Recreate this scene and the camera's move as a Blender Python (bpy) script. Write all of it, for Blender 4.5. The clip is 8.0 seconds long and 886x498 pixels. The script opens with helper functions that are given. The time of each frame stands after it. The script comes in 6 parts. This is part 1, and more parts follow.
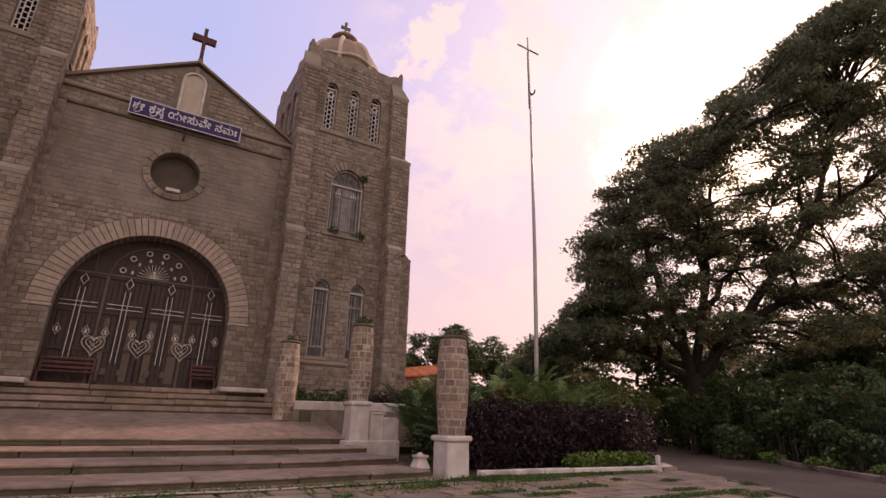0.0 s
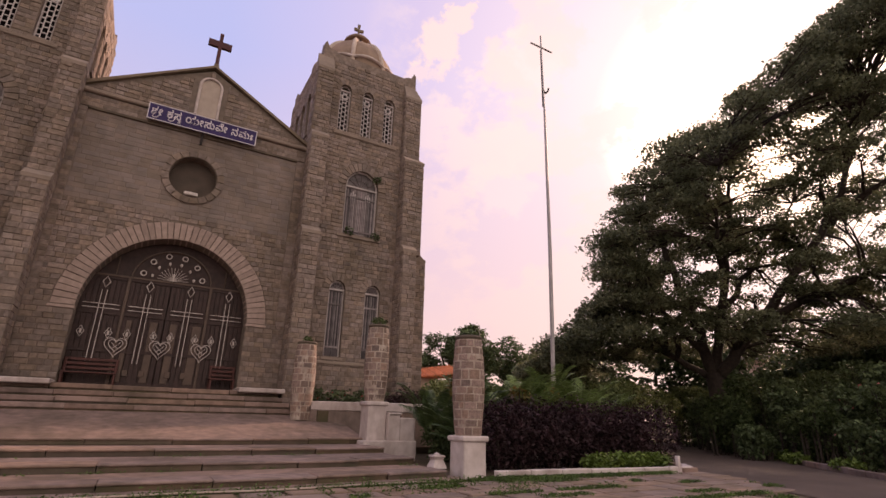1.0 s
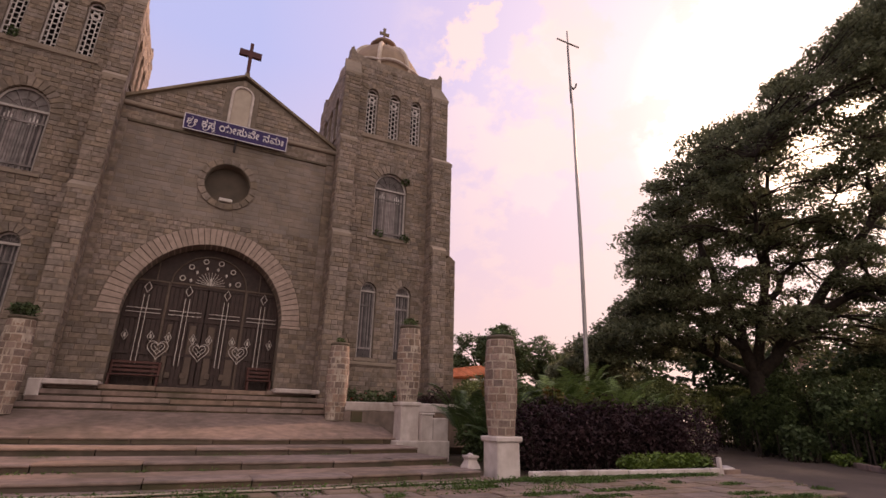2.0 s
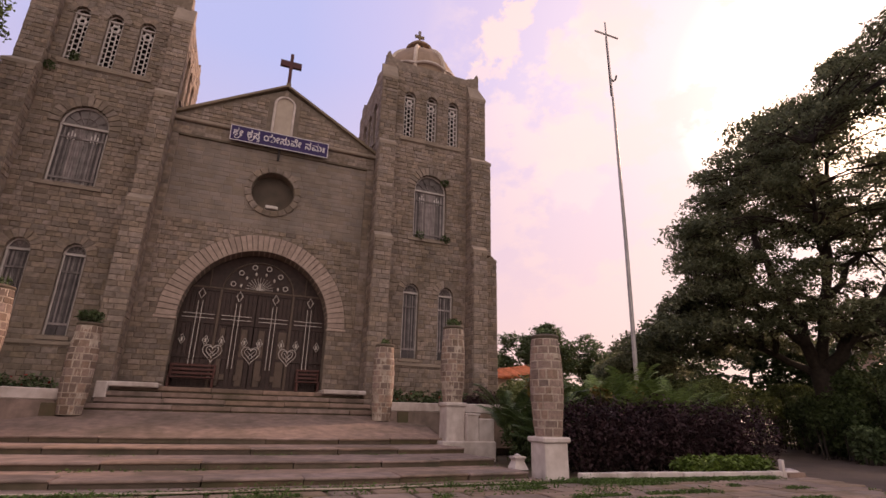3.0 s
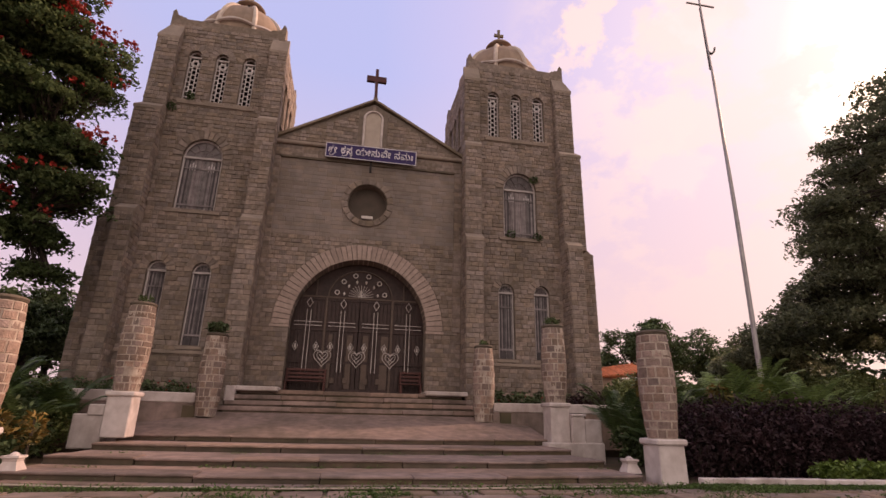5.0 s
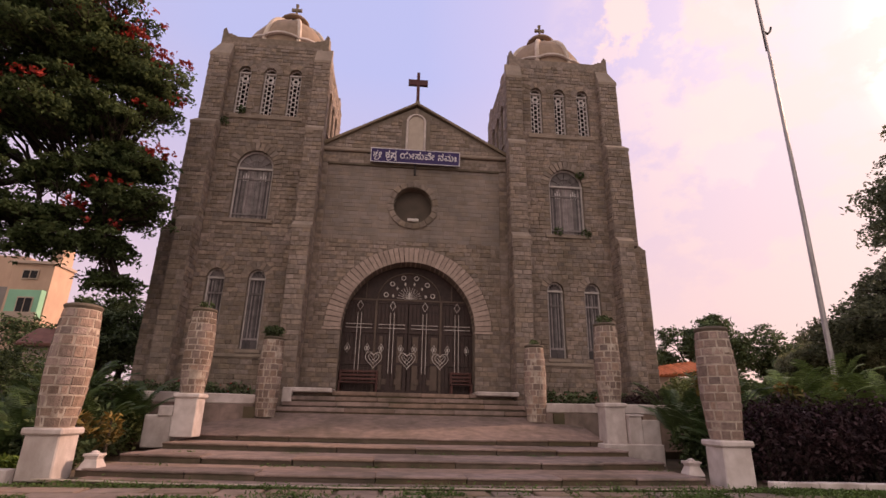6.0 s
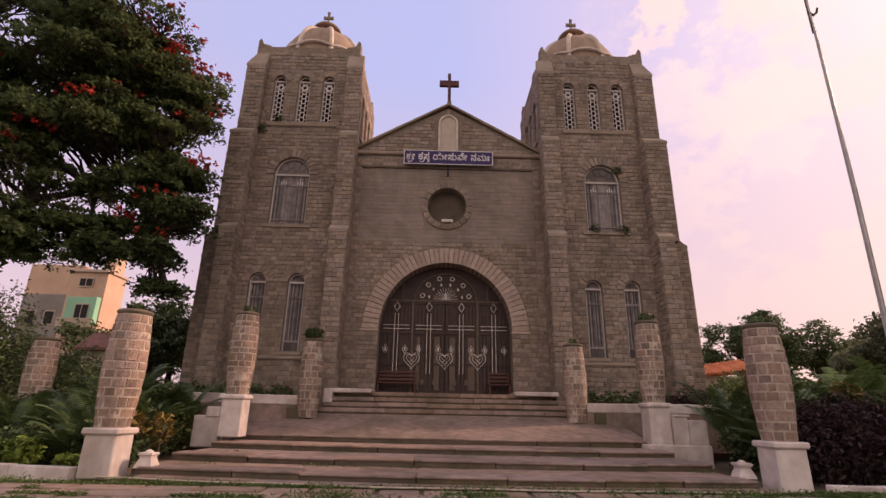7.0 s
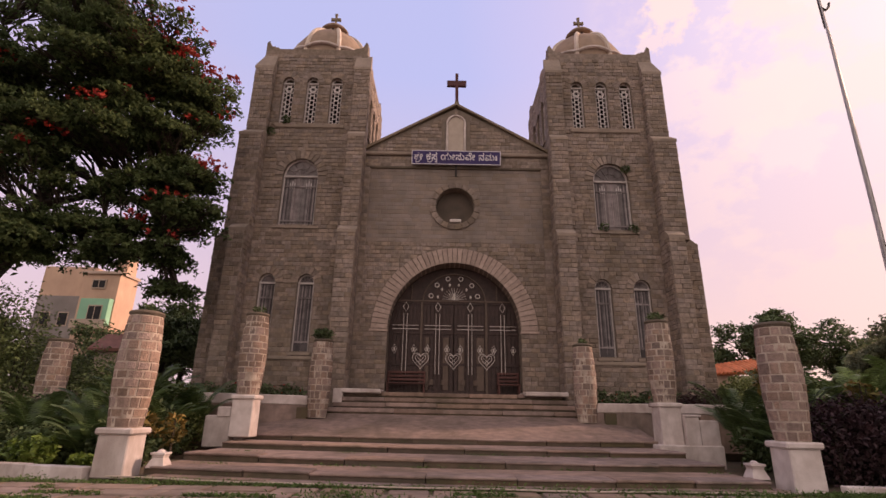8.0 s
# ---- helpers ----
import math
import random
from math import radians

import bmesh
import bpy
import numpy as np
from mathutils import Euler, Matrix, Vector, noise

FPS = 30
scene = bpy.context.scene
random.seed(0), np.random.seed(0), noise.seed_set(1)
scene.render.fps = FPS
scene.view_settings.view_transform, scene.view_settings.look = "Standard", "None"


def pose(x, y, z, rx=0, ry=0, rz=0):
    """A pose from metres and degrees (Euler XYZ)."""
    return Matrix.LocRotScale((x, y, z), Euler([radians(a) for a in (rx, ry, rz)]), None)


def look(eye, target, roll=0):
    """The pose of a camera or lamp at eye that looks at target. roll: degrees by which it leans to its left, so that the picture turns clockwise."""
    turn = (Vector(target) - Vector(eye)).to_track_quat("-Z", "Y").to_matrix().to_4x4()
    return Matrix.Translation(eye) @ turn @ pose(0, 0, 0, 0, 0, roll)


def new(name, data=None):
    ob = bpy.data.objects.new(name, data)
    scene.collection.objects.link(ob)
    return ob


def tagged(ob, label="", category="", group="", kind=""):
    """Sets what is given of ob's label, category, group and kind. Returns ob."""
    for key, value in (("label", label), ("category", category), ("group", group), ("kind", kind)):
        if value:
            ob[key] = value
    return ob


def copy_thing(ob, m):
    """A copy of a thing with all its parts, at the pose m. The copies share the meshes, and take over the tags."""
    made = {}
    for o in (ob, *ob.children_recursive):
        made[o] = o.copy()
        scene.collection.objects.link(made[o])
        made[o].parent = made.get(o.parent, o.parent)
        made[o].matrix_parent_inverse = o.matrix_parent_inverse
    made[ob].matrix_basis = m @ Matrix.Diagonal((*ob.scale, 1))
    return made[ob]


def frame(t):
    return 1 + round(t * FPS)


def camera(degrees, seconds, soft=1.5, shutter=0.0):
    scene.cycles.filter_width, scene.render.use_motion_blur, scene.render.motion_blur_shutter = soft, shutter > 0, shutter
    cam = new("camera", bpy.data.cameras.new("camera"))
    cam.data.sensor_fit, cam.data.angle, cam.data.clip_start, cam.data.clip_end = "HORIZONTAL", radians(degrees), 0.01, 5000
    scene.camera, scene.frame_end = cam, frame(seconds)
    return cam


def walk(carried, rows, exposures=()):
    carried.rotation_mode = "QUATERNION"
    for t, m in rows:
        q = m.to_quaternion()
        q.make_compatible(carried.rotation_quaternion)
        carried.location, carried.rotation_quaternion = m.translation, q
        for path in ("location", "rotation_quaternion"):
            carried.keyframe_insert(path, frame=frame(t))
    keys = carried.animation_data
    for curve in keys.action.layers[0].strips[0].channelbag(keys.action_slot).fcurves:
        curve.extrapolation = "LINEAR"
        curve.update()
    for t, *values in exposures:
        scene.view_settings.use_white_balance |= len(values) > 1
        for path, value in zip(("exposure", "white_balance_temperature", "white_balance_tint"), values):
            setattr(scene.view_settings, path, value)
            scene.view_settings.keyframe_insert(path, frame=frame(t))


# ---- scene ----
cam = camera(82.94, 8.0, soft=1.5)
EYE = (0, 0, 1.45)
PATH = [(0.0, 108.519, -1.388, -32.299), (0.5, 108.511, -1.385, -31.779), (1.0, 108.492, -1.376, -30.528),
        (1.5, 108.468, -1.364, -28.978), (3.0, 108.369, -1.304, -22.037), (3.5, 108.332, -1.278, -19.336),
        (4.0, 108.293, -1.247, -16.396), (4.5, 108.259, -1.218, -13.725), (6.0, 108.163, -1.115, -5.325),
        (6.5, 108.139, -1.084, -2.954), (7.0, 108.120, -1.059, -1.104), (7.5, 108.114, -1.049, -0.414),
        (8.0, 108.111, -1.045, -0.094)]
walk(cam, [(t, pose(*EYE, rx, ry, rz)) for t, rx, ry, rz in PATH], exposures=[(0.0, 0.1, 6850, 16), (8.0, 0.1, 6850, 16)])

# ---- world and sun ----
SUN_DIR = Vector((0.925, 0.235, 0.50)).normalized()
SUN_EL = math.asin(SUN_DIR.z)
world = bpy.data.worlds.new("sky")
scene.world = world
world.use_nodes = True
wn, wl = world.node_tree.nodes, world.node_tree.links
wn.clear()
out = wn.new("ShaderNodeOutputWorld")
bg = wn.new("ShaderNodeBackground")
wl.new(bg.outputs[0], out.inputs[0])
sky = wn.new("ShaderNodeTexSky")
sky.sky_type, sky.sun_disc = "NISHITA", False
sky.sun_elevation, sky.sun_rotation = SUN_EL, math.atan2(SUN_DIR.x, SUN_DIR.y)
sky.air_density, sky.dust_density, sky.ozone_density = 1.0, 2.0, 2.5
scl = wn.new("ShaderNodeVectorMath")
scl.operation = "SCALE"
scl.inputs["Scale"].default_value = 0.10
wl.new(sky.outputs[0], scl.inputs[0])
tc = wn.new("ShaderNodeTexCoord")
dot = wn.new("ShaderNodeVectorMath")
dot.operation = "DOT_PRODUCT"
dot.inputs[1].default_value = Vector((0.80, 0.36, 0.48)).normalized()
wl.new(tc.outputs["Generated"], dot.inputs[0])
# thin evening cloud, whiter towards the hidden sun
ramp = wn.new("ShaderNodeValToRGB")
els = ramp.color_ramp.elements
els[0].position, els[0].color = 0.0, (0.62, 0.58, 0.88, 1)
els[1].position, els[1].color = 1.0, (5.5, 4.1, 3.0, 1)
for p, c in ((0.30, (0.56, 0.60, 0.98, 1)), (0.60, (0.56, 0.60, 0.99, 1)), (0.71, (0.66, 0.63, 0.98, 1)), (0.82, (0.80, 0.68, 0.95, 1)), (0.92, (1.02, 0.84, 0.98, 1)), (0.968, (1.15, 0.98, 0.96, 1))):
    e = els.new(p)
    e.color = c
wl.new(dot.outputs["Value"], ramp.inputs[0])
mapn = wn.new("ShaderNodeMapping")
mapn.inputs["Scale"].default_value = (2.2, 2.2, 3.4)
wl.new(tc.outputs["Generated"], mapn.inputs[0])
cn = wn.new("ShaderNodeTexNoise")
cn.inputs["Scale"].default_value, cn.inputs["Detail"].default_value, cn.inputs["Roughness"].default_value = 2.3, 9, 0.6
wl.new(mapn.outputs[0], cn.inputs[0])
cr = wn.new("ShaderNodeMapRange")
cr.inputs["From Min"].default_value, cr.inputs["From Max"].default_value = 0.475, 0.545
wl.new(cn.outputs["Fac"], cr.inputs[0])
# clouds gather on the sun's side
side = wn.new("ShaderNodeMapRange")
side.inputs["From Min"].default_value, side.inputs["From Max"].default_value = 0.76, 0.90
wl.new(dot.outputs["Value"], side.inputs[0])
mul = wn.new("ShaderNodeMath")
mul.operation = "MULTIPLY"
wl.new(cr.outputs[0], mul.inputs[0])
wl.new(side.outputs[0], mul.inputs[1])
mul2 = wn.new("ShaderNodeMath")
mul2.operation = "MULTIPLY"
mul2.inputs[1].default_value = 0.92
wl.new(mul.outputs[0], mul2.inputs[0])
mixc = wn.new("ShaderNodeMix")
mixc.data_type = "RGBA"
wl.new(mul2.outputs[0], mixc.inputs["Factor"])
wl.new(ramp.outputs[0], mixc.inputs["A"])
mixc.inputs["B"].default_value = (1.22, 0.95, 0.88, 1)
# peach haze low over the horizon
sep = wn.new("ShaderNodeSeparateXYZ")
wl.new(tc.outputs["Generated"], sep.inputs[0])
hz = wn.new("ShaderNodeMapRange")
hz.inputs["From Min"].default_value, hz.inputs["From Max"].default_value = 0.60, 0.08
hz.inputs["To Max"].default_value = 0.92
wl.new(sep.outputs["Z"], hz.inputs[0])
hzs = wn.new("ShaderNodeMath")
hzs.operation = "MULTIPLY"
wl.new(hz.outputs[0], hzs.inputs[0])
low = wn.new("ShaderNodeMapRange")
low.inputs["From Min"].default_value, low.inputs["From Max"].default_value, low.inputs["To Min"].default_value = 0.0, 0.75, 0.75
low.inputs["To Max"].default_value = 1.1
wl.new(dot.outputs["Value"], low.inputs[0])
wl.new(low.outputs[0], hzs.inputs[1])
mixh = wn.new("ShaderNodeMix")
mixh.data_type = "RGBA"
wl.new(hzs.outputs[0], mixh.inputs["Factor"])
wl.new(mixc.outputs["Result"], mixh.inputs["A"])
mixh.inputs["B"].default_value = (1.0, 0.68, 0.62, 1)
# loose peach puffs of cloud between the tower and the sun: bearing, half-width and density
PUFFS = [((0.356, 0.674, 0.647), 0.043, 0.9),
         ((0.38, 0.616, 0.69), 0.024, 0.9),
         ((0.36, 0.702, 0.614), 0.024, 0.6),
         ((0.479, 0.62, 0.621), 0.04, 0.75),
         ((0.525, 0.548, 0.652), 0.059, 0.7),
         ((0.494, 0.528, 0.691), 0.048, 0.6),
         ((0.534, 0.628, 0.567), 0.032, 0.55),
         ((0.495, 0.691, 0.527), 0.024, 0.45),
         ((0.546, 0.683, 0.485), 0.027, 0.6),
         ((0.546, 0.72, 0.428), 0.054, 0.5)]
puff_noise = wn.new("ShaderNodeTexNoise")
puff_noise.inputs["Scale"].default_value, puff_noise.inputs["Detail"].default_value, puff_noise.inputs["Roughness"].default_value = 17, 8, 0.62
wl.new(tc.outputs["Generated"], puff_noise.inputs[0])
ragged = wn.new("ShaderNodeMapRange")
ragged.inputs["From Min"].default_value, ragged.inputs["From Max"].default_value = 0.25, 0.75
ragged.inputs["To Min"].default_value, ragged.inputs["To Max"].default_value = -0.045, 0.045
wl.new(puff_noise.outputs["Fac"], ragged.inputs[0])
puffs = None
for bearing, half, dense in PUFFS:
    off = wn.new("ShaderNodeVectorMath")
    off.operation = "DISTANCE"
    off.inputs[1].default_value = bearing
    wl.new(tc.outputs["Generated"], off.inputs[0])
    rim = wn.new("ShaderNodeMath")
    rim.operation = "ADD"
    wl.new(off.outputs["Value"], rim.inputs[0])
    wl.new(ragged.outputs[0], rim.inputs[1])
    body = wn.new("ShaderNodeMapRange")
    body.interpolation_type = "SMOOTHSTEP"
    body.inputs["From Min"].default_value, body.inputs["From Max"].default_value, body.inputs["To Max"].default_value = half * 1.25, half * 0.65, dense
    wl.new(rim.outputs[0], body.inputs[0])
    if puffs is None:
        puffs = body
    else:
        most = wn.new("ShaderNodeMath")
        most.operation = "MAXIMUM"
        wl.new(puffs.outputs[0], most.inputs[0])
        wl.new(body.outputs[0], most.inputs[1])
        puffs = most
mixp = wn.new("ShaderNodeMix")
mixp.data_type = "RGBA"
wl.new(puffs.outputs[0], mixp.inputs["Factor"])
wl.new(mixh.outputs["Result"], mixp.inputs["A"])
mixp.inputs["B"].default_value = (1.20, 0.90, 0.83, 1)
# brighter cloud over the unseen half behind the camera, added to light the front
rear_fill = wn.new("ShaderNodeMapRange")
rear_fill.interpolation_type = "SMOOTHSTEP"
rear_fill.inputs["From Min"].default_value, rear_fill.inputs["From Max"].default_value = 0.12, -0.45
wl.new(sep.outputs["Y"], rear_fill.inputs[0])
mixe = wn.new("ShaderNodeMix")
mixe.data_type = "RGBA"
wl.new(rear_fill.outputs[0], mixe.inputs["Factor"])
wl.new(mixp.outputs["Result"], mixe.inputs["A"])
mixe.inputs["B"].default_value = (1.20, 1.05, 0.95, 1)
fin = wn.new("ShaderNodeMix")
fin.data_type = "RGBA"
fin.inputs["Factor"].default_value = 0.82
wl.new(scl.outputs[0], fin.inputs["A"])
wl.new(mixe.outputs["Result"], fin.inputs["B"])
wl.new(fin.outputs["Result"], bg.inputs["Color"])
bg.inputs["Strength"].default_value = 1.0

sun = new("sun", bpy.data.lights.new("sun", "SUN"))
sun.data.energy, sun.data.angle, sun.data.color = 4.4, radians(9), (1.0, 0.68, 0.50)
sun.matrix_world = look((0, 0, 60), Vector((0, 0, 60)) - SUN_DIR)


# ---- materials ----
def material(name, base, base2=None, rough=0.85, scale=3.0, bump=0.3, bump_scale=40.0, metal=0.0, stain=None, stain_amt=0.0, rand=0.0, island=0.0, spec=0.3, trans=0.0):
    """Two-scale noise colour, optional stains and piece-to-piece variation, bump."""
    m = bpy.data.materials.new(name)
    m.use_nodes = True
    n, l = m.node_tree.nodes, m.node_tree.links
    b = n["Principled BSDF"]
    co = n.new("ShaderNodeTexCoord")
    geo = n.new("ShaderNodeNewGeometry")
    n1 = n.new("ShaderNodeTexNoise")
    n1.inputs["Scale"].default_value, n1.inputs["Detail"].default_value = scale, 6
    l.new(geo.outputs["Position"], n1.inputs[0])
    n2 = n.new("ShaderNodeTexNoise")
    n2.inputs["Scale"].default_value, n2.inputs["Detail"].default_value = bump_scale, 4
    l.new(geo.outputs["Position"], n2.inputs[0])
    mr = n.new("ShaderNodeMapRange")
    mr.inputs["From Min"].default_value, mr.inputs["From Max"].default_value = 0.32, 0.68
    l.new(n1.outputs["Fac"], mr.inputs[0])
    mx = n.new("ShaderNodeMix")
    mx.data_type = "RGBA"
    mx.inputs["A"].default_value = (*base, 1)
    mx.inputs["B"].default_value = (*(base2 or [c * 0.7 for c in base]), 1)
    l.new(mr.outputs[0], mx.inputs["Factor"])
    col = mx.outputs["Result"]
    if stain:
        n3 = n.new("ShaderNodeTexNoise")
        n3.inputs["Scale"].default_value, n3.inputs["Detail"].default_value, n3.inputs["Roughness"].default_value = 0.35, 8, 0.65
        mp = n.new("ShaderNodeMapping")
        mp.inputs["Scale"].default_value = (1.6, 1.6, 0.55)
        l.new(geo.outputs["Position"], mp.inputs[0])
        l.new(mp.outputs[0], n3.inputs[0])
        r3 = n.new("ShaderNodeMapRange")
        r3.inputs["From Min"].default_value, r3.inputs["From Max"].default_value, r3.inputs["To Max"].default_value = 0.45, 0.70, stain_amt
        l.new(n3.outputs["Fac"], r3.inputs[0])
        m3 = n.new("ShaderNodeMix")
        m3.data_type = "RGBA"
        m3.inputs["B"].default_value = (*stain, 1)
        l.new(col, m3.inputs["A"])
        l.new(r3.outputs[0], m3.inputs["Factor"])
        col = m3.outputs["Result"]
    if rand or island:
        oi = n.new("ShaderNodeObjectInfo")
        hs = n.new("ShaderNodeHueSaturation")
        vr = n.new("ShaderNodeMapRange")
        amt = rand or island
        vr.inputs["To Min"].default_value, vr.inputs["To Max"].default_value = 1 - amt, 1 + amt
        l.new(oi.outputs["Random"] if rand else geo.outputs["Random Per Island"], vr.inputs[0])
        l.new(vr.outputs[0], hs.inputs["Value"])
        if stain:
            # neighbouring blocks differ a little in warmth
            wb = n.new("ShaderNodeTexWhiteNoise")
            wb.noise_dimensions = "1D"
            l.new(oi.outputs["Random"] if rand else geo.outputs["Random Per Island"], wb.inputs["W"])
            for sock, lo, hi in (("Hue", 0.491, 0.507), ("Saturation", 0.85, 1.2)):
                mw = n.new("ShaderNodeMapRange")
                mw.inputs["To Min"].default_value, mw.inputs["To Max"].default_value = lo, hi
                l.new(wb.outputs["Value"], mw.inputs[0])
                l.new(mw.outputs[0], hs.inputs[sock])
        l.new(col, hs.inputs["Color"])
        col = hs.outputs["Color"]
    l.new(col, b.inputs["Base Color"])
    b.inputs["Roughness"].default_value, b.inputs["Metallic"].default_value = rough, metal
    b.inputs["Specular IOR Level"].default_value = spec
    if bump:
        bp = n.new("ShaderNodeBump")
        bp.inputs["Strength"].default_value, bp.inputs["Distance"].default_value = bump, 0.02
        l.new(n2.outputs["Fac"], bp.inputs["Height"])
        l.new(bp.outputs[0], b.inputs["Normal"])
    if trans:
        tr = n.new("ShaderNodeBsdfTranslucent")
        l.new(col, tr.inputs[0])
        ms = n.new("ShaderNodeMixShader")
        ms.inputs[0].default_value = trans
        l.new(b.outputs[0], ms.inputs[1])
        l.new(tr.outputs[0], ms.inputs[2])
        l.new(ms.outputs[0], n["Material Output"].inputs[0])
    return m


M_STONE = material("granite_block", (0.310, 0.240, 0.203), (0.190, 0.147, 0.124), scale=6.5, bump=0.8, bump_scale=26, stain=(0.135, 0.106, 0.082), stain_amt=0.7, island=0.25)
M_STONE_ONE = material("granite_block_single", (0.310, 0.240, 0.203), (0.190, 0.147, 0.124), scale=6.5, bump=0.8, bump_scale=26, stain=(0.135, 0.106, 0.082), stain_amt=0.7, rand=0.25)
M_ASHLAR = material("dressed_ashlar", (0.262, 0.208, 0.180), (0.205, 0.164, 0.144), scale=2.2, bump=0.35, bump_scale=30, stain=(0.15, 0.122, 0.105), stain_amt=0.6, island=0.09)
M_MORTAR = material("lime_mortar", (0.215, 0.168, 0.138), (0.15, 0.118, 0.098), scale=4, bump=0.3)
M_RENDER = material("smooth_ashlar", (0.25, 0.19, 0.138), (0.185, 0.14, 0.10), scale=1.2, bump=0.25, stain=(0.12, 0.10, 0.075), stain_amt=0.6)
M_VOUSS = material("dressed_voussoir", (0.39, 0.292, 0.252), (0.29, 0.218, 0.188), scale=5, bump=0.25, rand=0.10)
M_COPING = material("dressed_coping", (0.325, 0.252, 0.207), (0.245, 0.19, 0.156), scale=2, bump=0.3, stain=(0.12, 0.10, 0.08), stain_amt=0.5)
M_DARKCOPE = material("weathered_coping", (0.15, 0.115, 0.085), (0.09, 0.07, 0.055), scale=2, bump=0.3)
M_PINK = material("pink_granite", (0.315, 0.222, 0.188), (0.200, 0.142, 0.120), scale=9, bump=0.9, bump_scale=30, stain=(0.15, 0.115, 0.09), stain_amt=0.6, rand=0.30)
M_JOINT = material("pale_pointing", (0.497, 0.410, 0.346), (0.281, 0.216, 0.178), scale=5, bump=0.3)
# risers far darker than treads: shade put into their colour, plus greenish grime
M_RISER = material("shaded_grimy_riser", (0.150, 0.105, 0.078), (0.085, 0.066, 0.046), scale=2.6, bump=0.4, stain=(0.055, 0.055, 0.03), stain_amt=0.8, rand=0.2)
M_STEP = material("step_granite", (0.329, 0.231, 0.196), (0.201, 0.143, 0.121), scale=3.5, bump=0.5, stain=(0.085, 0.068, 0.048), stain_amt=0.8, rand=0.17)
M_WHITE = material("white_paint", (0.68, 0.59, 0.57), (0.50, 0.415, 0.39), scale=3, bump=0.3, stain=(0.25, 0.19, 0.16), stain_amt=0.9)
M_DOME = material("dome_plaster", (0.33, 0.235, 0.175), (0.25, 0.175, 0.13), scale=2, bump=0.2, stain=(0.14, 0.11, 0.09), stain_amt=0.5)
M_RIB = material("rib_paint", (0.62, 0.52, 0.45), (0.48, 0.38, 0.32), scale=3, bump=0.2, stain=(0.2, 0.15, 0.12), stain_amt=0.4)
M_GATE = material("gate_timber", (0.058, 0.034, 0.031), (0.034, 0.021, 0.019), scale=5, rough=0.6, bump=0.2)
M_GATEPALE = material("gate_post_paint", (0.12, 0.082, 0.065), (0.085, 0.06, 0.048), scale=4, rough=0.6, bump=0.1)
M_ORN = material("silver_paint", (0.60, 0.53, 0.50), (0.46, 0.40, 0.38), scale=6, rough=0.5, bump=0.1)
M_BENCH = material("red_brown_bench", (0.105, 0.038, 0.032), (0.07, 0.028, 0.024), scale=6, rough=0.5, bump=0.15)
M_DARK = material("porch_plaster", (0.10, 0.075, 0.06), (0.07, 0.055, 0.045), scale=2, bump=0.1)
M_FRAME = material("window_paint", (0.50, 0.44, 0.43), (0.38, 0.33, 0.32), scale=5, bump=0.1)
M_SHUT = material("bleached_shutter", (0.29, 0.248, 0.25), (0.155, 0.130, 0.134), scale=3.5, rough=0.7, bump=0.15, stain=(0.12, 0.10, 0.10), stain_amt=0.5, rand=0.38)
M_SHUTD = material("grimy_shutter", (0.105, 0.088, 0.092), (0.060, 0.050, 0.054), scale=3.5, rough=0.7, bump=0.15, rand=0.3)
M_PANEOLD = material("dusty_glass", (0.030, 0.025, 0.028), (0.018, 0.016, 0.018), scale=3, rough=0.45, bump=0.05, spec=0.12)
M_LATT = material("lattice_paint", (0.66, 0.60, 0.60), (0.52, 0.46, 0.46), scale=5, bump=0.1)
M_SIGN = material("indigo_enamel", (0.040, 0.022, 0.125), (0.032, 0.018, 0.10), scale=2, rough=0.4, bump=0.05)
M_LETTER = material("sign_white", (0.78, 0.72, 0.78), (0.68, 0.62, 0.68), scale=6, rough=0.6, bump=0.05)
M_CROSS = material("maroon_cross", (0.085, 0.018, 0.022), (0.055, 0.014, 0.016), scale=4, rough=0.5, bump=0.1)
M_STEEL = material("galvanised_pole", (0.42, 0.38, 0.38), (0.30, 0.27, 0.27), scale=3, rough=0.45, metal=0.5, bump=0.05)
# near-black: the shade inside the towers is put into this colour
M_VOID = material("interior_shade", (0.016, 0.013, 0.014), (0.011, 0.009, 0.010), scale=2, rough=0.9, bump=0.05, spec=0.05)
M_IRON = material("dark_iron", (0.05, 0.04, 0.04), (0.03, 0.025, 0.025), scale=4, rough=0.6, bump=0.1)
M_PLASTER = material("niche_plaster", (0.50, 0.41, 0.35), (0.40, 0.33, 0.28), scale=2, bump=0.15, stain=(0.25, 0.20, 0.17), stain_amt=0.4)
M_PAVE = material("paving_slab", (0.319, 0.227, 0.185), (0.202, 0.148, 0.116), scale=2.5, bump=0.5, stain=(0.12, 0.10, 0.06), stain_amt=0.6, rand=0.18)
M_SOIL = material("bare_soil", (0.14, 0.095, 0.065), (0.09, 0.065, 0.045), scale=1.2, bump=0.6, bump_scale=12, stain=(0.06, 0.075, 0.03), stain_amt=0.8)
M_ROAD = material("worn_asphalt", (0.118, 0.084, 0.070), (0.082, 0.059, 0.050), scale=0.8, bump=0.4, bump_scale=60, stain=(0.11, 0.085, 0.072), stain_amt=0.5)
M_BARK = material("bark", (0.058, 0.043, 0.034), (0.033, 0.025, 0.020), scale=6, bump=0.8, bump_scale=14)
M_LEAF = material("tree_leaf", (0.185, 0.195, 0.112), (0.125, 0.138, 0.080), rough=0.6, scale=0.6, bump=0, island=0.45, trans=0.45, spec=0.12)
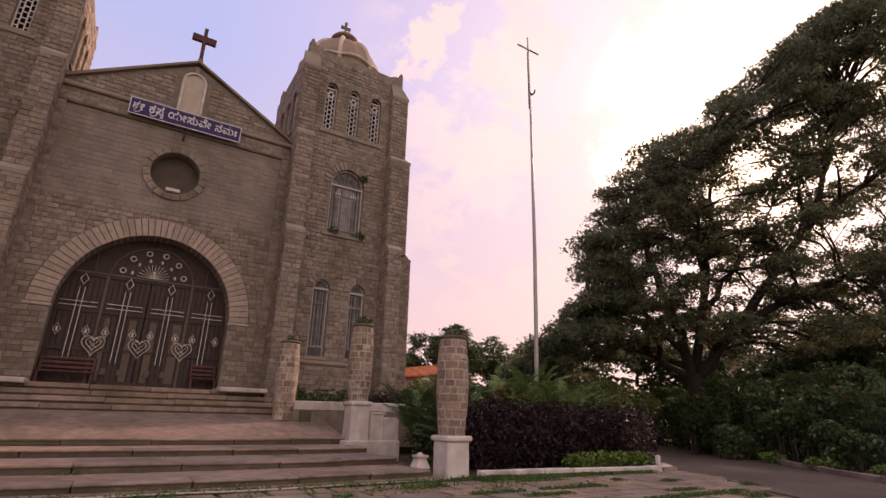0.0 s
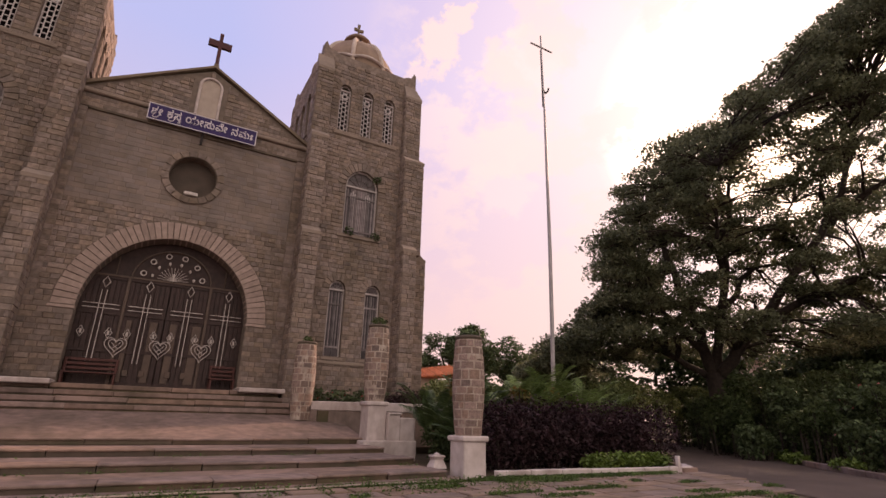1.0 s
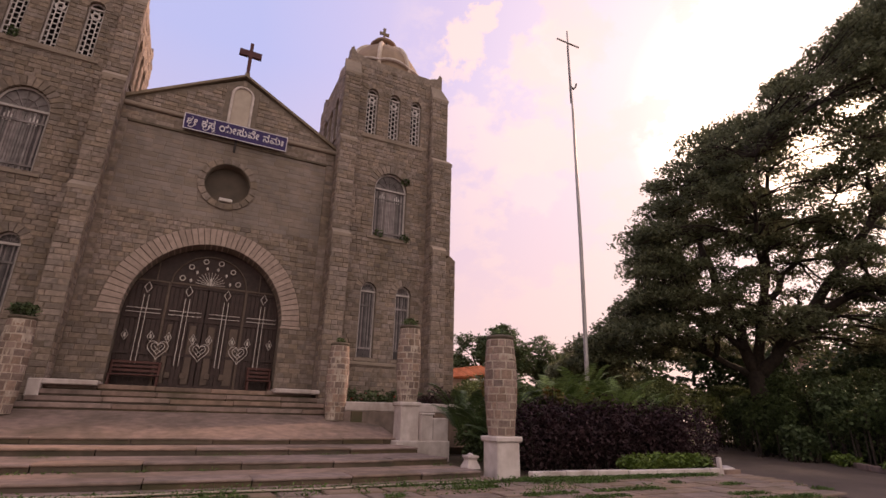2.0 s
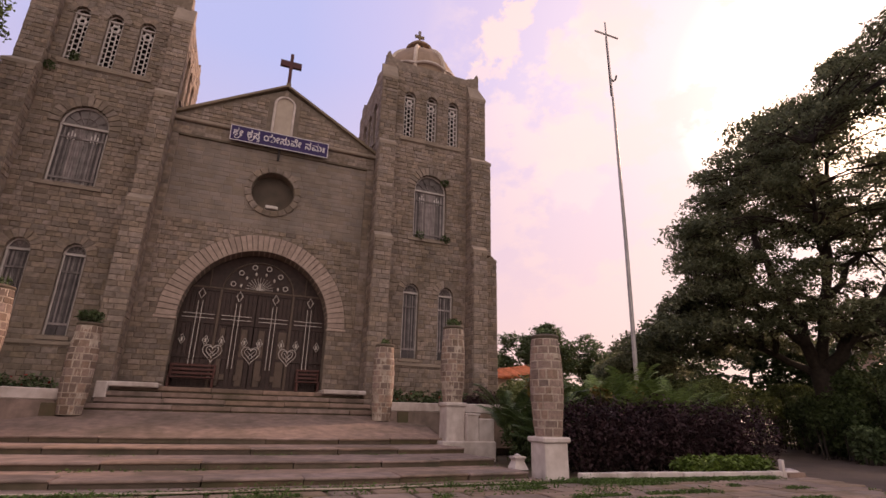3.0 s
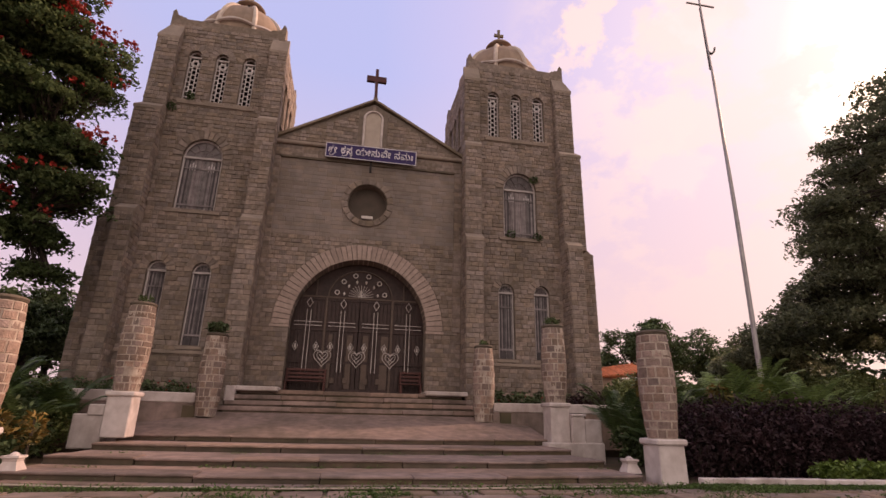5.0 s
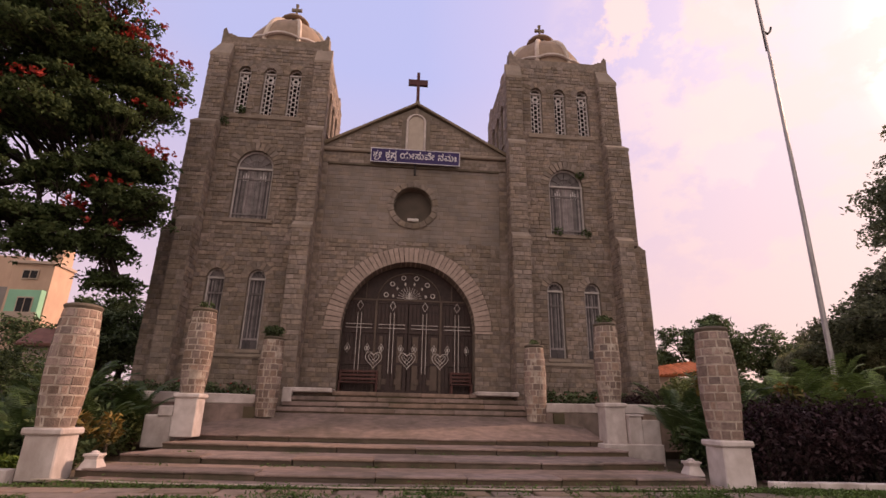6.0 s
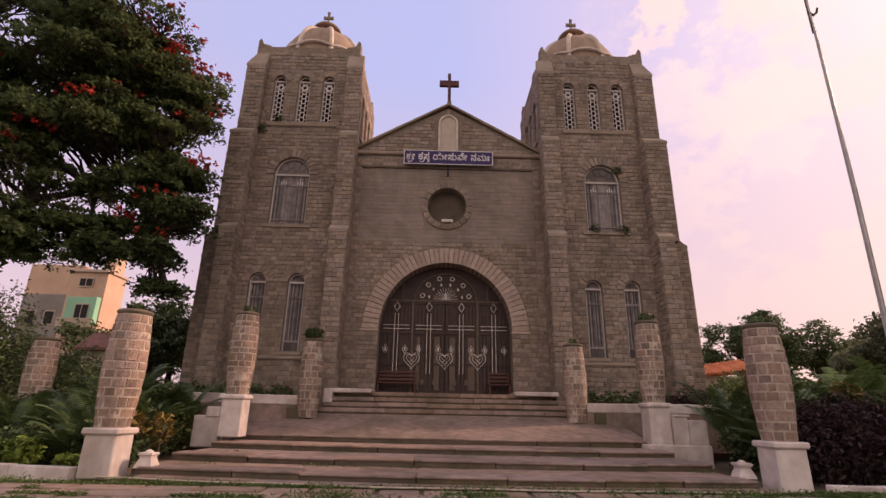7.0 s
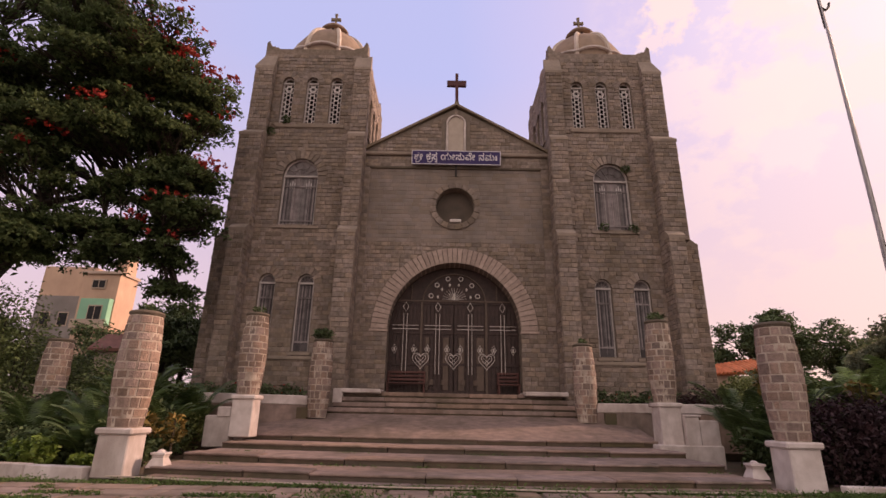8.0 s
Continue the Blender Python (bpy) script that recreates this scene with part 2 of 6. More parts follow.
M_LEAF_L = material("tulip_leaf", (0.110, 0.143, 0.060), (0.067, 0.092, 0.041), rough=0.5, scale=0.7, bump=0, island=0.5, trans=0.55, spec=0.12)
M_BUSH = material("shrub_leaf", (0.125, 0.160, 0.074), (0.074, 0.102, 0.050), rough=0.5, scale=1.5, bump=0, island=0.5, trans=0.2, spec=0.12)
M_PALM = material("palm_leaf", (0.078, 0.116, 0.038), (0.044, 0.070, 0.026), rough=0.45, scale=1.5, bump=0, island=0.4, trans=0.25)
M_PALM_B = material("young_palm_leaf", (0.185, 0.245, 0.075), (0.112, 0.162, 0.050), rough=0.45, scale=1.5, bump=0, island=0.4, trans=0.3)
M_SHRUB2 = material("olive_shrub_leaf", (0.195, 0.225, 0.088), (0.118, 0.148, 0.060), rough=0.5, scale=1.5, bump=0, island=0.45, trans=0.25, spec=0.12)
M_PURPLE = material("purple_hedge_leaf", (0.070, 0.038, 0.042), (0.041, 0.025, 0.029), rough=0.5, scale=2, bump=0, island=0.5, trans=0.15, spec=0.12)
M_LIME = material("lime_leaf", (0.16, 0.22, 0.045), (0.10, 0.15, 0.03), rough=0.5, scale=3, bump=0, island=0.35, trans=0.25)
M_YELLOW = material("croton_leaf", (0.27, 0.17, 0.045), (0.09, 0.085, 0.03), rough=0.5, scale=3, bump=0, island=0.4, trans=0.2)
M_FLOWER = material("scarlet_flower", (0.36, 0.040, 0.026), (0.24, 0.025, 0.02), rough=0.5, scale=4, bump=0, island=0.25, trans=0.2)
M_PINKFL = material("pink_flower", (0.55, 0.20, 0.18), (0.45, 0.14, 0.13), rough=0.5, scale=4, bump=0, island=0.25, trans=0.2)
M_GRASS = material("grass_blade", (0.112, 0.173, 0.045), (0.075, 0.120, 0.033), rough=0.6, scale=2, bump=0, island=0.4, trans=0.2)
M_ORANGE = material("apricot_wall", (0.62, 0.42, 0.31), (0.52, 0.35, 0.26), scale=0.7, bump=0.1, stain=(0.35, 0.22, 0.16), stain_amt=0.4)
M_GREEN = material("mint_wall", (0.30, 0.54, 0.38), (0.24, 0.45, 0.31), scale=0.8, bump=0.1)
M_CREAM = material("cream_wall", (0.55, 0.42, 0.34), (0.45, 0.34, 0.28), scale=0.6, bump=0.1, stain=(0.3, 0.24, 0.2), stain_amt=0.4)
M_GREY = material("grey_wall", (0.30, 0.26, 0.25), (0.22, 0.19, 0.18), scale=0.6, bump=0.1)
M_TILE = material("clay_tile", (0.52, 0.17, 0.065), (0.38, 0.12, 0.05), scale=3, bump=0.3, rand=0.2)
M_CANOPY = material("faded_red_roofing", (0.22, 0.10, 0.075), (0.15, 0.07, 0.055), scale=3, bump=0.2)
M_HOSE = material("pale_hose", (0.50, 0.40, 0.33), (0.42, 0.34, 0.28), scale=5, rough=0.5, bump=0.05)


# ---- mesh helpers ----
def mesh_from(verts, faces, mat, name="mesh", smooth=False):
    me = bpy.data.meshes.new(name)
    me.from_pydata([tuple(v) for v in verts], [], faces)
    me.materials.append(mat)
    if smooth:
        me.polygons.foreach_set("use_smooth", [True] * len(me.polygons))
    me.update()
    return me


def hang(name, me, parent=None, label="", m=None):
    ob = new(name, me)
    if parent is not None:
        ob.parent = parent
    if m is not None:
        ob.matrix_local = m
    if label:
        tagged(ob, label)
    return ob


def part(name, bm, mat, parent, label=""):
    me = bpy.data.meshes.new(name)
    bm.to_mesh(me)
    bm.free()
    me.materials.append(mat)
    return hang(name, me, parent, label)


def thing(name, label, category, group="", kind="", at=(0, 0, 0)):
    ob = new(name)
    ob.location = at
    ob.empty_display_size = 0.3
    return tagged(ob, label, category, group, kind)


def assembly(name, label, parent):
    """A part made of smaller parts."""
    ob = new(name)
    ob.empty_display_size = 0.2
    ob.parent = parent
    return tagged(ob, label)


def box(bm, x0, x1, y0, y1, z0, z1, bev=0.0):
    r = bmesh.ops.create_cube(bm, size=1.0)
    for v in r["verts"]:
        v.co = ((x0 + x1) / 2 + v.co.x * (x1 - x0), (y0 + y1) / 2 + v.co.y * (y1 - y0), (z0 + z1) / 2 + v.co.z * (z1 - z0))
    if bev:
        es = list({e for v in r["verts"] for e in v.link_edges})
        bmesh.ops.bevel(bm, geom=es, offset=bev, segments=1, affect="EDGES")


def boxpart(name, dims, mat, parent, label="", bev=0.012):
    bm = bmesh.new()
    box(bm, *dims, bev=bev)
    return part(name, bm, mat, parent, label)


class Soup:
    """Collects plain quads for one joined mesh."""

    def __init__(self):
        self.v, self.f = [], []

    def add(self, verts, faces):
        o = len(self.v)
        self.v.extend(verts)
        self.f.extend([tuple(i + o for i in f) for f in faces])

    def box(self, x0, x1, y0, y1, z0, z1):
        self.add([(x0, y0, z0), (x1, y0, z0), (x1, y1, z0), (x0, y1, z0), (x0, y0, z1), (x1, y0, z1), (x1, y1, z1), (x0, y1, z1)],
                 [(0, 3, 2, 1), (4, 5, 6, 7), (0, 1, 5, 4), (1, 2, 6, 5), (2, 3, 7, 6), (3, 0, 4, 7)])

    def mesh(self, mat, name="mesh", smooth=False):
        return mesh_from(self.v, self.f, mat, name, smooth)


rng = random.Random(7)


def spans(z, x0, x1, holes):
    """What is left of x0..x1 at height z once the openings are taken out."""
    cut = sorted(h for h in (hole(z) for hole in holes) if h)
    res, a = [], x0
    for c0, c1 in cut:
        if c0 > a:
            res.append((a, min(c0, x1)))
        a = max(a, c1)
    if a < x1:
        res.append((a, x1))
    return [(p, q) for p, q in res if q - p > 0.03]


def arch_hole(cx, hw, z0, zs, rise):
    def f(z):
        if z < z0 or z > zs + rise:
            return None
        if z <= zs:
            return (cx - hw, cx + hw)
        w = hw * math.sqrt(max(0.0, 1 - ((z - zs) / rise) ** 2))
        return (cx - w, cx + w)
    return f


def stone_verts(w, h, d, c=0.018):
    """A stone w x h whose face stands d proud, chamfered; front towards -y, lower left at the origin."""
    v = [(0, 0, 0), (w, 0, 0), (w, 0, h), (0, 0, h), (0, -d * 0.5, 0), (w, -d * 0.5, 0), (w, -d * 0.5, h), (0, -d * 0.5, h),
         (c, -d * rng.uniform(0.7, 1.3), c), (w - c, -d * rng.uniform(0.7, 1.3), c), (w - c, -d * rng.uniform(0.75, 1.4), h - c), (c, -d * rng.uniform(0.75, 1.4), h - c)]
    f = [(8, 9, 10, 11)]
    for a in range(4):
        b = (a + 1) % 4
        f += [(a, b, 4 + b, 4 + a), (4 + a, 4 + b, 8 + b, 8 + a)]
    return v, f


def stones(soup, x0, x1, z0, z1, holes=(), ch=0.205, mean=0.43, place=lambda x, y, z: (x, y, z), gap=0.015, proud=0.027, singles=None):
    """Coursed stones over a rectangle, clear of the openings. place maps (along, out, up) to the world."""
    n = max(1, round((z1 - z0) / ch))
    ch = (z1 - z0) / n
    for i in range(n):
        za = z0 + i * ch
        for a, b in spans(za + ch / 2, x0, x1, holes):
            x = a - rng.uniform(0, mean * 0.6) if b - a > 2 * mean else a
            while x < b - 0.02:
                w = rng.uniform(0.6, 1.4) * mean
                xa, xb = max(x, a), min(x + w, b)
                if b - xb < 0.14:
                    xb = b
                x = xb if xb >= b else x + w
                if xb - xa < 0.05:
                    continue
                d = proud * rng.uniform(0.55, 1.35)
                v, f = stone_verts(xb - xa - gap, ch - gap, d)
                v = [place(xa + gap / 2 + p[0], p[1], za + gap / 2 + p[2]) for p in v]
                if singles is not None and len(singles) < 140 and rng.random() < 0.9:
                    singles.append((v, f))
                else:
                    soup.add(v, f)


def wall_body(soup, x0, x1, z0, z1, y0, y1, holes, ch=0.1, place=lambda x, y, z: (x, y, z)):
    """The masonry behind the stones, with the openings right through it."""
    n = max(1, round((z1 - z0) / ch))
    ch = (z1 - z0) / n
    runs = []
    for i in range(n):
        za = z0 + i * ch
        sp = [(round(a, 4), round(b, 4)) for a, b in spans(za + ch / 2, x0, x1, holes)]
        if runs and runs[-1][2] == sp:
            runs[-1][1] = za + ch
        else:
            runs.append([za, za + ch, sp])
    for za, zb, sp in runs:
        for a, b in sp:
            o = len(soup.v)
            soup.box(a, b, y0, y1, za, zb)
            soup.v[o:] = [place(*p) for p in soup.v[o:]]


def tube(pts, r, mat, sides=6, closed=False, name="tube"):
    """A round bar along points."""
    pts = [Vector(p) for p in pts]
    verts, faces = [], []
    n = len(pts)
    for i, p in enumerate(pts):
        a = pts[(i - 1) % n] if (closed or i) else p
        b = pts[(i + 1) % n] if (closed or i < n - 1) else p
        d = (b - a).normalized()
        u = d.orthogonal().normalized() if abs(d.y) > 0.9 else d.cross(Vector((0, 1, 0))).normalized()
        w = d.cross(u)
        rr = r[i] if isinstance(r, (list, tuple)) else r
        for k in range(sides):
            t = 2 * math.pi * k / sides
            verts.append(p + (u * math.cos(t) + w * math.sin(t)) * rr)
    for i in range(n if closed else n - 1):
        j = (i + 1) % n
        for k in range(sides):
            k2 = (k + 1) % sides
            faces.append((i * sides + k, i * sides + k2, j * sides + k2, j * sides + k))
    if not closed:
        faces += [tuple(range(sides))[::-1], tuple(range((n - 1) * sides, n * sides))]
    return verts, faces


def lathe(profile, sides=32, cx=0, cy=0):
    """Turns (radius, height) pairs round the upright axis."""
    verts, faces = [], []
    for r, z in profile:
        for k in range(sides):
            t = 2 * math.pi * k / sides
            verts.append((cx + r * math.cos(t), cy + r * math.sin(t), z))
    for i in range(len(profile) - 1):
        for k in range(sides):
            k2 = (k + 1) % sides
            faces.append((i * sides + k, i * sides + k2, (i + 1) * sides + k2, (i + 1) * sides + k))
    faces += [tuple(range(sides))[::-1], tuple(range((len(profile) - 1) * sides, len(profile) * sides))]
    return verts, faces


def prism(outline, y0, y1):
    """A flat outline of (x, z) given depth from y0 to y1."""
    n = len(outline)
    v = [(x, y0, z) for x, z in outline] + [(x, y1, z) for x, z in outline]
    f = [tuple(range(n)), tuple(range(2 * n - 1, n - 1, -1))] + [(i, i + n, (i + 1) % n + n, (i + 1) % n) for i in range(n)]
    return v, f


def arc_pts(cx, cz, rx, rz, n=24, a0=0.0, a1=math.pi):
    return [(cx + rx * math.cos(a0 + (a1 - a0) * i / n), cz + rz * math.sin(a0 + (a1 - a0) * i / n)) for i in range(n + 1)]


nrng = np.random.RandomState(11)


def leaf_mesh(cen, size, mat, name="leaves", flat=0.5, aspect=2.2, droop=0.0):
    """Many small folded leaves (four corners each) round the given centres."""
    n = len(cen)
    size = np.asarray(size) * nrng.uniform(0.65, 1.35, n)
    nz = nrng.normal(size=(n, 3))
    nz[:, 2] = np.abs(nz[:, 2]) + flat
    nz /= np.linalg.norm(nz, axis=1)[:, None]
    u = nrng.normal(size=(n, 3))
    u[:, 2] -= droop
    u -= (u * nz).sum(1)[:, None] * nz
    u /= np.linalg.norm(u, axis=1)[:, None]
    w = np.cross(nz, u)
    L, W = (size / 2)[:, None], (size / 2 / aspect)[:, None]
    v = np.empty((n, 4, 3))
    v[:, 0], v[:, 2] = cen - u * L, cen + u * L - nz * L * 0.2
    v[:, 1], v[:, 3] = cen + w * W + nz * W * 0.5, cen - w * W + nz * W * 0.5
    me = bpy.data.meshes.new(name)
    me.vertices.add(n * 4)
    me.vertices.foreach_set("co", v.reshape(-1))
    me.loops.add(n * 4)
    me.loops.foreach_set("vertex_index", np.arange(n * 4))
    me.polygons.add(n)
    me.polygons.foreach_set("loop_start", np.arange(n) * 4)
    me.materials.append(mat)
    me.update(calc_edges=True)
    me.validate()
    return me


def in_blobs(blobs, n, shell=0.55, rough=0.25):
    """n points scattered near the skins of ellipsoids (x, y, z, rx, ry, rz)."""
    b = np.array(blobs, dtype=float)
    wgt = b[:, 3] * b[:, 4] + b[:, 3] * b[:, 5] + b[:, 4] * b[:, 5]
    k = nrng.choice(len(b), n, p=wgt / wgt.sum())
    d = nrng.normal(size=(n, 3))
    d /= np.linalg.norm(d, axis=1)[:, None]
    r = shell + (1 - shell) * nrng.uniform(size=n) ** 0.6 + nrng.normal(size=n) * rough * 0.3
    return b[k, :3] + d * r[:, None] * b[k, 3:]


# ---- ground, road, kerbs ----
def quad_sheet(name, pts, mat, label, category):
    me = mesh_from(pts, [tuple(range(len(pts)))], mat, name)
    return tagged(new(name, me), label, category, kind="structure")


quad_sheet("ground", [(-900, -900, -0.02), (900, -900, -0.02), (900, 900, -0.02), (-900, 900, -0.02)], M_SOIL, "bare brown soil with thin patchy grass", "ground")
road_pts = [(3.0, -30, 0.0), (16.6, -30, 0.0), (17.2, 4.0, 0.0), (18.6, 6.5, 0.0), (21.6, 10.1, 0.0), (27.2, 15.4, 0.0), (36.0, 26.0, 0.0), (60, 56, 0.0), (55, 58, 0.0),
            (30.0, 28.0, 0.0), (21.0, 17.5, 0.0), (15.2, 10.4, 0.0), (14.0, 8.6, 0.0), (12.0, 4.0, 0.0)]
quad_sheet("road", road_pts, M_ROAD, "worn grey-brown asphalt drive curving past the garden", "road")


def kerb_run(name, pts, w, h, mat, label, z=0.0, step=1.1):
    """A kerb of butted blocks along a line."""
    th = thing(name, label, "kerb", kind="structure")
    for (xa, ya), (xb, yb) in zip(pts, pts[1:]):
        d = Vector((xb - xa, yb - ya))
        L = d.length
        n = max(1, round(L / step))
        a = math.atan2(d.y, d.x)
        bm = bmesh.new()
        box(bm, 0, L / n - 0.015, -w / 2, w / 2, -0.03, h, bev=0.02)
        me = bpy.data.meshes.new("kerb_block")
        bm.to_mesh(me)
        bm.free()
        me.materials.append(mat)
        for i in range(n):
            hang("kerb_block", me, th, m=Matrix.Translation((xa + d.x * i / n, ya + d.y * i / n, z + rng.uniform(-0.012, 0.012))) @ Matrix.Rotation(a + rng.uniform(-0.01, 0.01), 4, "Z"))
    return th


kerb_run("garden_kerb", [(8.05, 11.0), (11.0, 10.75), (14.9, 10.45), (15.6, 11.2)], 0.22, 0.21, M_WHITE, "low whitewashed kerb along the planting bed")
kerb_run("garden_kerb", [(-30, 14.6), (-13.0, 12.3), (-7.35, 11.35)], 0.24, 0.26, M_WHITE, "low whitewashed kerb along the planting bed", step=1.6)
kerb_run("road_kerb", [(17.3, 4.0), (18.7, 6.4), (21.8, 10.0), (27.4, 15.3), (36.2, 25.9)], 0.2, 0.17, M_STEP, "worn stone kerb along the drive", step=1.0)
kerb_run("road_kerb", [(15.6, 11.2), (21.0, 17.6), (30.0, 28.1)], 0.2, 0.15, M_STEP, "worn stone kerb along the drive", step=1.0)

stub = thing("kerb_stub", "short broken stone post at the kerb's end", "post", at=(14.35, 10.42, 0))
boxpart("stub", (-0.05, 0.06, -0.05, 0.06, 0, 0.5), M_WHITE, stub)
boxpart("foot", (0.1, 0.75, -0.12, 0.12, 0, 0.17), M_STEP, stub)
# paving slabs with grass in the joints
pavement = thing("pavement", "reddish stone slabs with grass growing in the joints", "pavement", kind="structure")
bm = bmesh.new()
box(bm, -40, 12.2, -14, 10.62, -0.10, 0.004)
part("bed", bm, M_SOIL, pavement)
slab_meshes = []
for w in (0.75, 0.95, 1.15):
    bm = bmesh.new()
    box(bm, -w / 2, w / 2, -0.27, 0.27, -0.03, 0.045, bev=0.015)
    me = bpy.data.meshes.new("slab")
    bm.to_mesh(me)
    bm.free()
    me.materials.append(M_PAVE)
    slab_meshes.append((w, me))
PAVE_FAR = Soup()
y = 10.28
while y > 6.6:
    x = -11.5 + rng.uniform(0, 0.5)
    while x < 14.6:
        w, me = rng.choice(slab_meshes)
        if x + w / 2 < 13.4 + (y - 6) * 0.4:
            hang("slab", me, pavement, m=Matrix.Translation((x + w / 2, y + rng.uniform(-0.02, 0.02), rng.uniform(-0.012, 0.006))) @ Matrix.Rotation(rng.uniform(-0.025, 0.025), 4, "Z"))
        x += w + rng.uniform(0.05, 0.11)
    y -= 0.54 + 0.085
while y > -9:
    x = -11.5 + rng.uniform(0, 0.5)
    while x < 11.2:
        w = rng.choice((0.75, 0.95, 1.15))
        PAVE_FAR.box(x, x + w, y - 0.27, y + 0.27, -0.03, 0.04 + rng.uniform(-0.01, 0.006))
        x += w + rng.uniform(0.05, 0.11)
    y -= 0.54 + 0.085
tagged(hang("slab_field", PAVE_FAR.mesh(M_PAVE), pavement), kind="stuff")

gp = []
for _ in range(60000):
    r = rng.randint(0, 6)
    gx = rng.uniform(-12, 14)
    if noise.noise((gx * 0.6, r * 1.7, 3)) > 0.16:
        gp.append((gx, 10.28 - 0.3125 - r * 0.625 + rng.gauss(0, 0.085), rng.uniform(0.03, 0.085)))
for _ in range(6000):
    gp.append((rng.uniform(-12, 14.5), 10.63 + rng.gauss(0, 0.07), rng.uniform(0.02, 0.10)))
for _ in range(700):
    gp.append((8.2 + rng.gauss(0, 0.55), 10.7 + rng.gauss(0, 0.09), rng.uniform(0.03, 0.12)))
for _ in range(5000):
    gp.append((rng.uniform(7.6, 14.0), 10.45 + rng.gauss(0, 0.16) - 0.03 * rng.random(), rng.uniform(0.03, 0.11)))
for _ in range(30):
    gx, gy = rng.uniform(-8, 9.5), rng.choice((10.62, 10.60, 9.97, 9.34, 8.72)) + rng.gauss(0, 0.05)
    ln = rng.uniform(0.12, 0.45)
    for _ in range(int(90 * ln / 0.3)):
        gp.append((gx + rng.gauss(0, ln), gy + rng.gauss(0, 0.07), abs(rng.gauss(0.06, 0.055)) + 0.03))
for y0, z in ((10.85, 0.03), (12.7, 0.22), (14.6, 0.35)):
    for _ in range(9):
        gx = rng.uniform(-6, 6.5)
        for _ in range(26):
            gp.append((gx + rng.gauss(0, 0.22), y0 - 0.03 + rng.gauss(0, 0.03), z + abs(rng.gauss(0.0, 0.03))))
tagged(new("joint_grass", leaf_mesh(np.array(gp), 0.075, M_GRASS, "grass", flat=0.0, aspect=3.5)), "short green grass between paving slabs", "grass", kind="stuff")

# ---- entrance steps ----
SX0, SX1 = -6.35, 6.85
NOSE = [(16.65, 0.70), (14.75, 0.535), (12.65, 0.39), (10.95, 0.24)]
stairs = thing("entrance_stairs", "broad shallow worn granite steps up to the church", "stairs", kind="structure")


def bow(x):
    """The steps curve gently back towards their ends."""
    return 0.012 * (x - 2.0) ** 2


def bowed_bed(name, x0, x1, front, back, label="", n=14):
    """A solid with a bowed front; front and back are (y, z) of its upper edges."""
    xs = [x0 + (x1 - x0) * i / n for i in range(n + 1)]
    v = []
    for x in xs:
        v += [(x, front[0] + bow(x), -0.05), (x, front[0] + bow(x), front[1]), (x, back[0], back[1]), (x, back[0], -0.05)]
    f = [(0, 1, 2, 3), (4 * n + 3, 4 * n + 2, 4 * n + 1, 4 * n)]
    for i in range(n):
        for k in range(4):
            f.append((4 * i + k, 4 * i + 4 + k, 4 * i + 4 + (k + 1) % 4, 4 * i + (k + 1) % 4))
    return mesh_from(v, f, M_STEP, name)


def slab_row(parent, x0, x1, y0, y1, z0, z1, mean, name="step_stone", lip=0.055, curved=False):
    x = x0
    while x < x1 - 0.05:
        w = min(rng.uniform(0.75, 1.3) * mean, x1 - x)
        if x1 - x - w < 0.4:
            w = x1 - x
        bm = bmesh.new()
        j = rng.uniform(-0.03, 0.03)
        zt = z1 + rng.uniform(-0.014, 0.012)
        box(bm, x + 0.005, x + w - 0.005, y0 + j, y1, zt - lip, zt, bev=0.016)
        if curved:
            for q in bm.verts:
                q.co.y += bow(q.co.x)
        part(name, bm, M_STEP, parent)
        # recessed riser; its dark colour deepens the shade under the lip
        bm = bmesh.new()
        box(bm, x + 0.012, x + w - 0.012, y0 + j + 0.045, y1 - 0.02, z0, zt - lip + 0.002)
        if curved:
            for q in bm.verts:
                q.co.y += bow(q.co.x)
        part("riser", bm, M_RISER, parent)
        x += w


for i, (y0, z) in enumerate(NOSE):
    y1 = NOSE[i - 1][0] + 0.1 if i else 17.0
    e = 0.0 if i == 0 else 0.15 * i
    slab_row(stairs, SX0 - e * 0.3, SX1 - e * 0.2, y0, y0 + 0.75, z - 0.17, z, 1.9, curved=True)
    hang("tread_bed", bowed_bed("tread_bed", SX0 - e * 0.3 + 0.02, SX1 - e * 0.2 - 0.02, (y0 + 0.5, z - 0.02), (y1 + 1.0, z - 0.02)), stairs)
slab_row(stairs, -6.2, 7.0, 10.66, 11.1, -0.05, 0.085, 2.4, "footing_stone", curved=True)
# sloping forecourt between the stairs and the porch
tagged(new("forecourt", bowed_bed("forecourt", -6.6, 7.0, (16.85, 0.685), (20.6, 1.39))), "sloping worn stone forecourt before the porch", "pavement", kind="structure")

# porch steps
porch = thing("porch_steps", "four narrow granite steps to the church gate", "stairs", kind="structure")
PZ = [1.36, 1.575, 1.79, 2.005, 2.22]
for i in range(4):
    e = (0.55, 0.30, 0.12, 0.0)[i]
    slab_row(porch, -4.15 - e * 0.6, 4.95 + e, 20.45 + 0.32 * i, 20.45 + 0.32 * i + 0.55, PZ[i], PZ[i + 1], 2.1, lip=0.155)
bm = bmesh.new()
box(bm, -4.1, 4.9, 21.75, 25.6, 1.2, 2.19)
part("core", bm, M_STEP, porch)
for xa, xb in ((-4.25, -2.5), (3.35, 5.1)):
    boxpart("pad", (xa, xb, 21.05, 22.6, 2.16, 2.33), M_WHITE, porch, "whitewashed pad beside the gate", 0.03)
boxpart("pad", (-4.42, -4.05, 21.0, 21.6, 1.75, 2.32), M_WHITE, porch, "whitewashed end block", 0.03)

